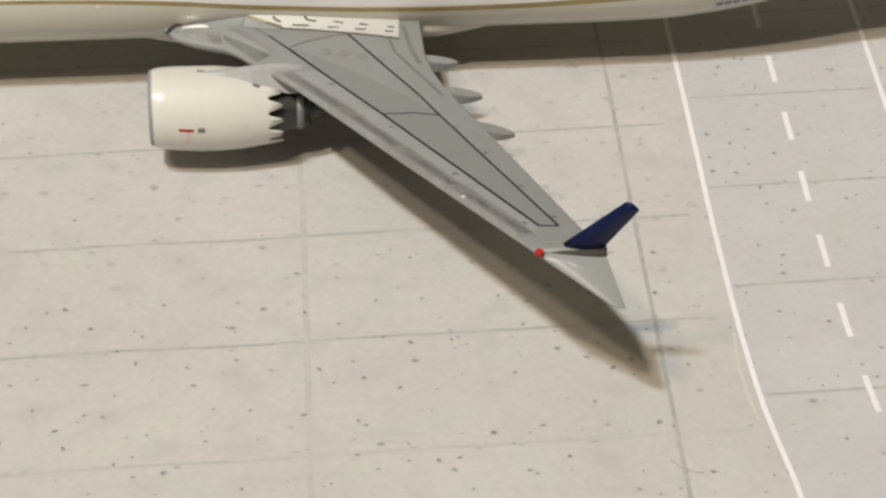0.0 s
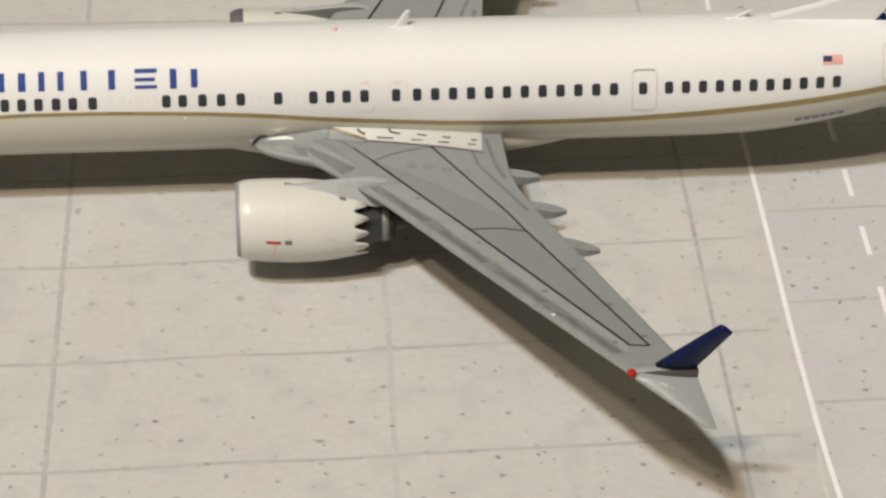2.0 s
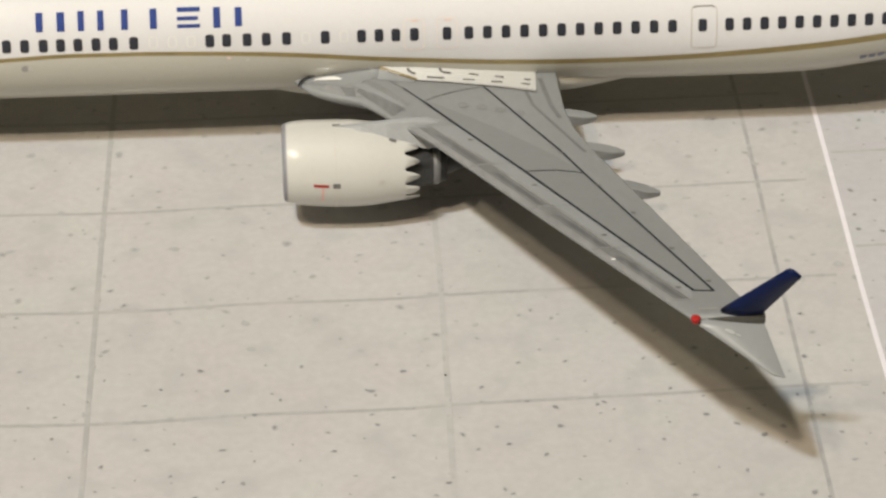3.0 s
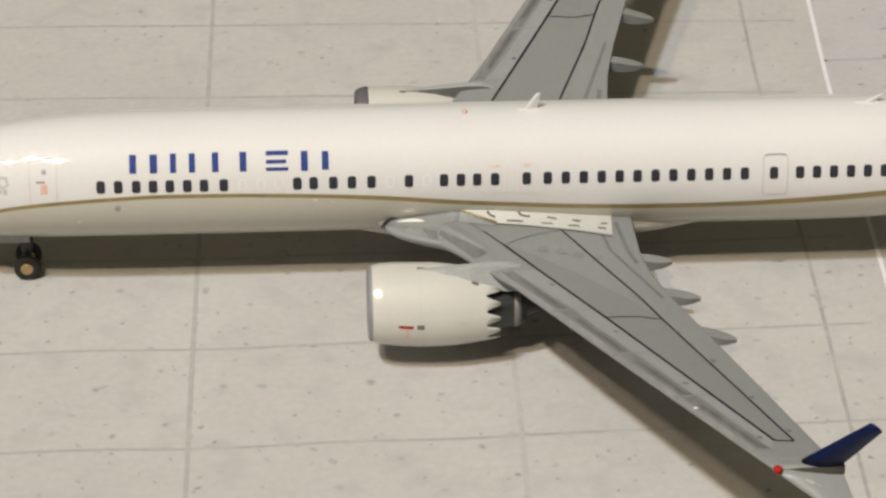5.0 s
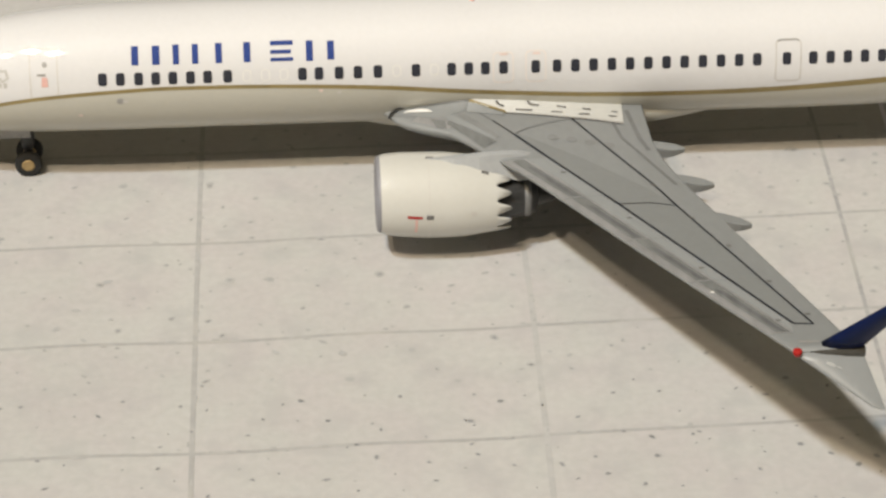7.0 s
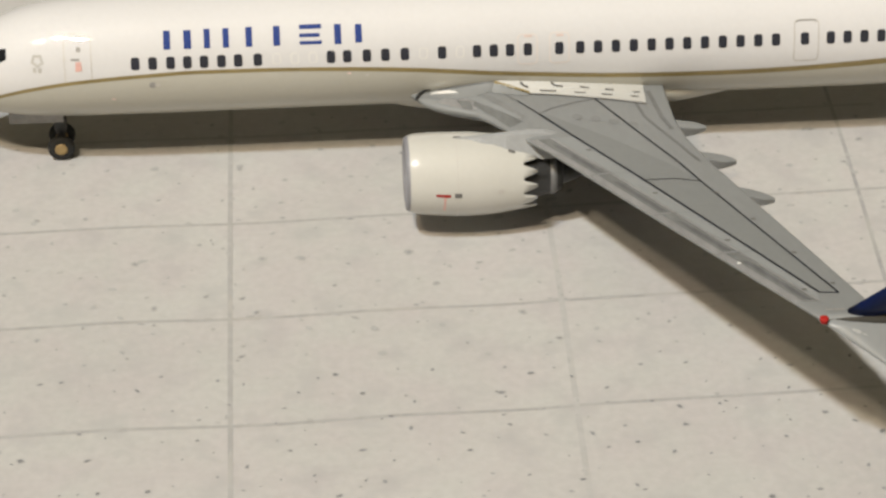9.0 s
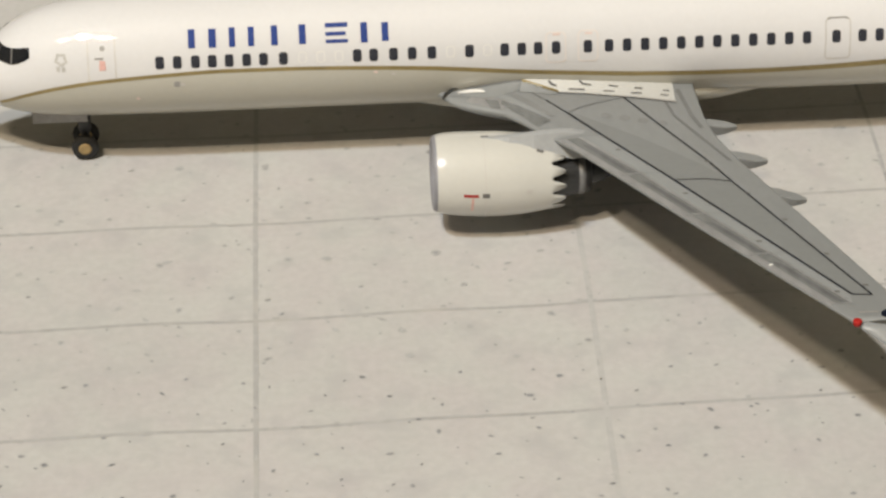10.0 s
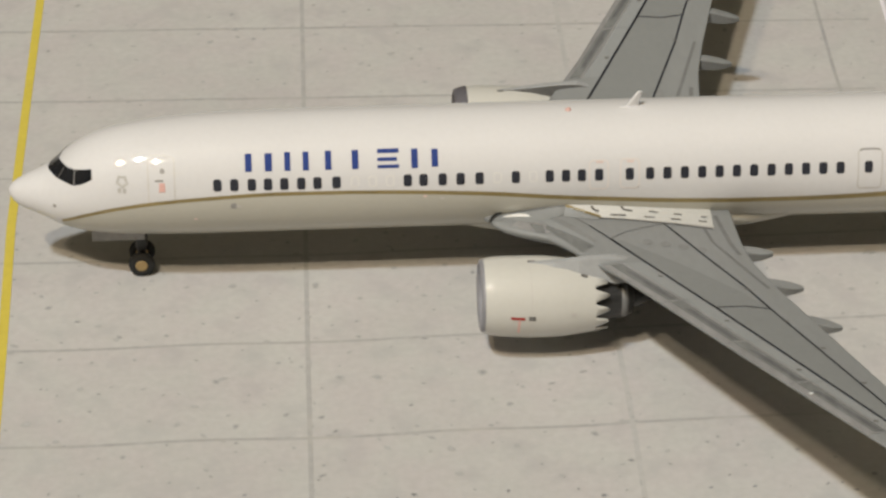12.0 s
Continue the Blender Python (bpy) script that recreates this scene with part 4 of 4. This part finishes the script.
        for x in (8.72, 9.12):
            sheet("nose_badge", *hull_patch(rounded(x - 0.13, x + 0.13, 9.62, 9.98, 0.06, 2), 0.03, side, 2), BADGE_GREY, hull)
        sheet("static_port", *hull_patch(rounded(17.15, 17.65, 8.3, 8.8, 0.18, 3), 0.03, side, 2), MID_GREY, hull)
        sheet("static_port", *hull_patch(rounded(17.6, 18.0, 8.42, 8.62, 0.08, 3), 0.03, side, 2), FAINT_GREY, hull)
        sheet("static_port", *hull_patch(rounded(3.5, 3.75, 7.65, 7.95, 0.1, 3), 0.03, side, 2), MID_GREY, hull)
        # striped flag behind the cabin
        flag = sheet("flag_print", *hull_patch([(80.28, 11.4), (81.83, 11.38), (81.83, 11.99), (80.28, 12.02)], 0.03, side, 4), FLAG_BASE, hull, "small striped flag print")
        for k in range(4):
            z = 11.56 + 0.155 * k
            sheet("flag_stripe", *hull_patch([(80.28, z - 0.13), (81.83, z - 0.15), (81.83, z - 0.06), (80.28, z - 0.04)], 0.036, side, 3), FLAG_RED, hull)
        sheet("flag_corner", *hull_patch([(80.3, 11.61), (80.98, 11.6), (80.98, 11.96), (80.3, 11.98)], 0.042, side, 3), NAVY_INK, hull)
        for k in range(6):
            x = 78.5 + 0.66 * k
            z = 6.5 + 0.07 * k
            sheet("marking_bar", *hull_patch([(x, z), (x + 0.52, z + 0.03), (x + 0.52, z + 0.48), (x, z + 0.45)], 0.04, side, 2), REG_INK, hull)
        # small red and brown stencils on the skin
        for x, z, m in ((32.08, 8.95, EXIT_MARK), (14.45, 7.3, EXIT_MARK), (33.4, 8.75, FAINT_GREY), (85.9, 10.55, MARKING)):
            sheet("stencil_dot", *hull_patch(rounded(x - 0.14, x + 0.14, z - 0.1, z + 0.1, 0.06, 2), 0.04, side, 2), m, hull)
    cockpit(hull)

    # crown fittings
    for x, h, sweep in ((47.85, 1.15, 0.85), (73.5, 0.55, 1.35)):
        z = hull_section(x)[0] + hull_section(x)[1]
        part("blade_antenna", *blade(((x, 0, z - 0.12), (x + 1.1, 0, z - 0.12)), ((x + sweep, 0, z + h), (x + sweep + 0.45, 0, z + h)), 0.26, 0.22, (0, 1, 0)), WHITE, hull, "white blade antenna")
        part("antenna_foot", *pod((x + 1.5, 0, z), 1.9, 0.26, 0.09), WHITE, hull)
    part("beacon", *turned([(0, 0.24), (0.1, 0.22), (0.2, 0.12), (0.24, 0.02)], (43.45, -0.25, 13.61), 16, "z"), ROSE, hull, "small red beacon")

    wing(-1, plane)
    wing(1, plane)
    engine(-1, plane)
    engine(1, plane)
    root_panels(plane)

    # fin with its white dorsal fillet
    fin = [(76.4, 13.5), (80.0, 14.4), (84.0, 15.75), (86.4, 16.6), (88.0, 17.9), (97.6, 31.2), (98.2, 31.6), (103.2, 31.6), (103.7, 31.2), (104.2, 12.2), (95, 12.8), (86, 13.0)]
    blue_from = [(84.4, 13.0), (86.2, 15.2), (87.9, 17.8), (97.6, 31.2), (98.2, 31.6), (103.2, 31.6), (103.7, 31.2), (104.2, 12.2), (95, 12.8)]

    def slab(outline, half):
        cx, cz = sum(p[0] for p in outline) / len(outline), sum(p[1] for p in outline) / len(outline)
        return rings([[(x + (cx - x) * 0.02, -half, z + (cz - z) * 0.02) for x, z in outline], [(x, -half * 0.55, z) for x, z in outline], [(x, half * 0.55, z) for x, z in outline], [(x + (cx - x) * 0.02, half, z + (cz - z) * 0.02) for x, z in outline]])
    dorsal = part("dorsal_fin", *slab(fin, 0.42), WHITE, plane, "white dorsal fin", smooth=False)
    tail = part("tail_fin", *slab(blue_from, 0.46), BLUE, plane, "deep blue tail fin", smooth=False)
    for k in range(3):
        z = 14.1 + 1.7 * k
        for side in (-1, 1):
            sheet("fin_curve", [(86.6 + 1.1 * k, side * 0.475, z - 0.1), (95, side * 0.475, z + 3.4), (95, side * 0.475, z + 3.65), (86.6 + 1.1 * k, side * 0.475, z + 0.12)], [(0, 1, 2, 3)], FAINT_GREY, tail)
    for side in (-1, 1):
        arc = [(84.95 + 3.4 * k / 8, 14.35 - 0.9 * math.sin(k / 8 * 2.4)) for k in range(9)]
        v = [p for x, z in arc for p in ((x, side * 0.478, z + 0.07), (x, side * 0.478, z - 0.07))]
        sheet("fin_curve", v, [(2 * i, 2 * i + 1, 2 * i + 3, 2 * i + 2) for i in range(8)], WHITE, tail, "thin white curve on the blue fin")
    for side in (-1, 1):
        part("tailplane", *blade(((97.0, side * 1.6, 12.2), (104.5, side * 1.6, 12.2)), ((105.6, side * 17.9, 14.0), (108.2, side * 17.9, 14.0)), 0.9, 0.35, (0, 0, 1)), WING_GREY, plane, "grey tailplane")

    # landing gear
    nose = part("nose_gear", *join(turned([(0.6, 0.26), (1.7, 0.34), (2.2, 0.5), (4.6, 0.58)], (9.95, 0, 0), 16, "z"), turned([(-1.0, 0.16), (1.0, 0.16)], (9.95, 0, 1.0), 14, "y")), STRUT, plane, "dark nose gear strut")
    for side in (-1, 1):
        wheel(nose, 9.95, side * 0.95, 1.03, 0.62)
        part("gear_door", *join(block(6.2, 10.3, *sorted((side * 0.95, side * 1.08)), 3.4, 4.4)), MID_GREY, nose, "pale nose gear door", smooth=False)
    for side in (-1, 1):
        main = part("main_gear", *join(turned([(0.9, 0.28), (4.0, 0.32), (6.0, 0.36)], (53.0, side * 7.1, 0), 16, "z"), turned([(-1.0, 0.2), (1.0, 0.2)], (53.0, side * 7.1, 1.35), 14, "y")), STRUT, plane, "dark main gear strut")
        for s in (-1, 1):
            wheel(main, 53.0, side * 7.1 + s * 0.85, 1.35, 0.75)
    return plane


def cockpit(hull):
    """The dark band of cockpit panes round the nose, with thin posts between them."""
    upper = ((0, 4.02), (0.7, 4.22), (1.35, 4.54), (1.8, 4.88), (2.15, 5.31), (2.44, 5.9), (2.68, 6.62))
    lower = ((0, 3.12), (0.6, 3.26), (1.1, 3.5), (1.75, 3.88), (2.26, 4.34), (2.62, 4.78), (2.9, 5.19), (3.08, 5.75), (3.15, 6.2), (3.17, 6.62))

    def at(side, t, s, lift):
        xy = []
        for line in (lower, upper):
            d = np.linspace(0, 1, len(line))
            xy.append((float(np.interp(t, d, [p[1] for p in line])), float(np.interp(t, d, [p[0] for p in line]))))
        flat = [(x, math.acos(min(1, y / hull_section(x)[2]))) for x, y in xy]
        x, a = flat[0][0] + (flat[1][0] - flat[0][0]) * s, flat[0][1] + (flat[1][1] - flat[0][1]) * s
        return on_hull(x, a, lift, side)
    n, m = 24, 5
    for side in (-1, 1):
        for k, (t0, t1) in enumerate(((0.01, 0.34), (0.355, 0.66), (0.675, 1.0))):
            verts, faces = [], []
            for i in range(n + 1):
                verts += [at(side, t0 + (t1 - t0) * i / n, j / m, 0.035) for j in range(m + 1)]
            for i in range(n):
                for j in range(m):
                    q = i * (m + 1) + j
                    faces.append((q, q + 1, q + m + 2, q + m + 1))
            sheet("cockpit_pane", verts, faces, GLASS_INK, hull, "black cockpit pane")
        for t in (0.0, 0.347, 0.667):
            verts = [at(side, tt, j / m, 0.033) for tt in (t - 0.012 if t else 0, t + 0.012) for j in range(m + 1)]
            sheet("window_post", verts, [(j, j + 1, j + m + 2, j + m + 1) for j in range(m)], MID_GREY if t > 0.5 else MARKING, hull)


def root_panels(plane):
    """White wing-root plates with grey arrow marks, leaning from the hull onto the wing."""
    for side in (-1, 1):
        inner = [(42.95, 7.66), (45.4, 7.5), (47.5, 7.3), (51.8, 6.8), (54.4, 6.3)]
        outer = [(43.0, 5.2), (45.6, 5.85), (47.5, 6.15), (51.5, 7.0), (54.1, 7.7)]

        def at(i, t, lift):
            (xa, za), (xb, yb) = inner[i], outer[i]
            t = t if i else 0.1 * t
            ya = abs(on_hull(xa, hull_angle(xa, za))[1]) + 0.06
            x, y = xa + (xb - xa) * t, ya + (yb - ya) * t
            bottom = wing_top(x, max(y, 2.6), lift)
            return (x, side * y, bottom + max(0, za - wing_top(xa, ya)) * max(0, 1 - t) ** 1.6)
        verts, faces, m = [], [], 5
        for i in range(5):
            verts += [at(i, j / m, 0.07) for j in range(m + 1)]
        for i in range(4):
            for j in range(m):
                k = i * (m + 1) + j
                faces.append((k, k + 1, k + m + 2, k + m + 1))
        rows = [verts[i * (m + 1):(i + 1) * (m + 1)] for i in range(5)]

        def plate_height(x, y):
            heights = []
            for row in rows:
                heights.append(float(np.interp(y, [abs(p[1]) for p in row], [p[2] for p in row])))
            return float(np.interp(x, [row[0][0] for row in rows], heights))
        plate = sheet("wing_root_plate", verts, faces, PLATE_WHITE, plane, "white wing root plate with grey arrows")
        # grey fillet between the hull and the wing
        edge_top = ((37.05, 5.55), (37.12, 5.85), (37.28, 6.25), (37.67, 6.6), (38.3, 6.86), (38.81, 6.98), (40.4, 7.33), (41.6, 7.54), (42.95, 7.68), (43.6, 7.66))
        verts, faces, m2 = [], [], 6
        for i in range(49):
            x = 37.05 + (43.6 - 37.05) * i / 48
            zt = float(np.interp(x, [p[0] for p in edge_top], [p[1] for p in edge_top]))
            hx, hy, hz = on_hull(x, hull_angle(x, zt), 0.05)
            y1 = max(abs(hy) + 0.15, float(np.interp(x, (37.1, 40.1, 41.2, 43.5), (4.9, 6.2, 6.0, 4.72))))
            y1 = max(abs(hy) + 0.08, min(y1, float(np.interp(x - 0.12, [k[1] for k in LEADING], [k[0] for k in LEADING]))))
            z1 = wing_top(x, y1, 0.03)
            for j in range(m2 + 1):
                t = j / m2
                verts.append((x, side * (y1 + (abs(hy) - y1) * t), z1 + (hz - z1) * (0.55 * t + 0.45 * t * t)))
        for i in range(48):
            for j in range(m2):
                q = i * (m2 + 1) + j
                faces.append((q, q + 1, q + m2 + 2, q + m2 + 1))
        fillet = sheet("root_fillet", verts, faces, WING_GREY, plane, "grey fillet between hull and wing")

        def on_fillet(i, t, out):
            x, y, z = verts[i * (m2 + 1)]
            j = min(int(t * m2), m2 - 1)
            p, q = verts[i * (m2 + 1) + j], verts[i * (m2 + 1) + j + 1]
            s = t * m2 - j
            return (p[0] + (q[0] - p[0]) * s, p[1] + (q[1] - p[1]) * s + side * out, p[2] + (q[2] - p[2]) * s + out)

        def fillet_strip(name, i0, i1, low, high, out, mat, label=""):
            v = []
            for i in range(i0, i1 + 1):
                s = (i - i0) / (i1 - i0)
                lo, hi = low(s), high(s)
                v += [on_fillet(i, lo + (hi - lo) * j / 4, out) for j in range(5)]
            sheet(name, v, [(5 * i + j, 5 * i + j + 1, 5 * i + j + 6, 5 * i + j + 5) for i in range(i1 - i0) for j in range(4)], mat, fillet, label)
        fillet_strip("landing_lamp", 8, 23, lambda s: 0.46, lambda s: 0.47 + 0.34 * math.sin(math.pi * min(1, 0.1 + 0.9 * s)) ** 0.6, 0.05, LENS, "bright landing lamp lens")
        bead, knots = [], ((37.0, 5.4, 6.78), (37.1, 5.08, 6.84), (37.33, 4.74, 6.9), (37.67, 4.42, 6.95), (38.3, 4.28, 6.98), (38.8, 4.33, 7.0))
        for k in range(21):
            x, y, z = [float(np.interp(k / 4, range(6), [p[j] for p in knots])) for j in range(3)]
            r = 0.03 + 0.09 * math.sin(math.pi * (0.12 + 0.88 * k / 20)) ** 0.7 * (1 - 0.6 * k / 20)
            bead.append([(x + 0.8 * r * math.cos(a), side * (y + 0.6 * r * math.cos(a)), z + r * math.sin(a)) for a in (2 * math.pi * i / 8 for i in range(8))])
        part("fillet_edge", *rings(bead), STRUT, fillet, "dark curved edge of the fillet")
        fillet_strip("fillet_edge", 12, 44, lambda s: 0.93, lambda s: 1.0, 0.06, SOFT_LINE)
        marks = (((44.96, 4.7), (45.09, 4.95), (45.25, 5.07), (45.51, 5.15)), ((47.29, 4.6), (47.47, 4.92), (47.75, 5.0), (48.14, 5.05)), ((46.35, 5.53), (47.57, 5.65)), ((49.43, 5.05), (50.13, 5.19)),
                 ((48.95, 5.85), (49.78, 5.94)), ((51.33, 5.33), (51.94, 5.43)), ((50.96, 6.2), (51.76, 6.27)), ((53.42, 5.68), (53.91, 5.71)), ((53.13, 6.5), (53.74, 6.6)))
        for line in marks:
            flat, f = strip(line, 0.2, 0)
            sheet("arrow_mark", [(px, side * py, plate_height(px, py) + 0.05) for px, py, pz in flat], f, MARKING, plate)
        skirt = []
        for k in range(9):
            p = [a + (b - a) * k / 8 for a, b in zip(at(0, 1, 0.06), at(1, 1, 0.06))]
            x, y = p[0] - 0.25, abs(p[1]) + 0.75 - 0.05 * k
            skirt += [tuple(p), ((p[0] + x) / 2, side * (abs(p[1]) + y) / 2, 0.35 * p[2] + 0.65 * wing_top(x, y, 0.03)), (x, side * y, wing_top(x, y, 0.03))]
        part("plate_skirt", skirt, [(3 * k + j, 3 * k + j + 1, 3 * k + j + 4, 3 * k + j + 3) for k in range(8) for j in range(2)], WING_GREY, plate)
        trim = [at(0, 2.2, 0.12), at(0, 0.1, 0.12), at(1, 1.1, 0.12), at(1, 0.8, 0.12)]
        sheet("gold_edge", trim, [(0, 1, 3, 2)], GOLD, plate)
        rim = [p for i in range(1, 5) for p in (at(i, 1.06, 0.1), at(i, 0.98, 0.1))]
        sheet("plate_edge", rim, [(2 * i, 2 * i + 1, 2 * i + 3, 2 * i + 2) for i in range(3)], MID_GREY, plate)


airliner()
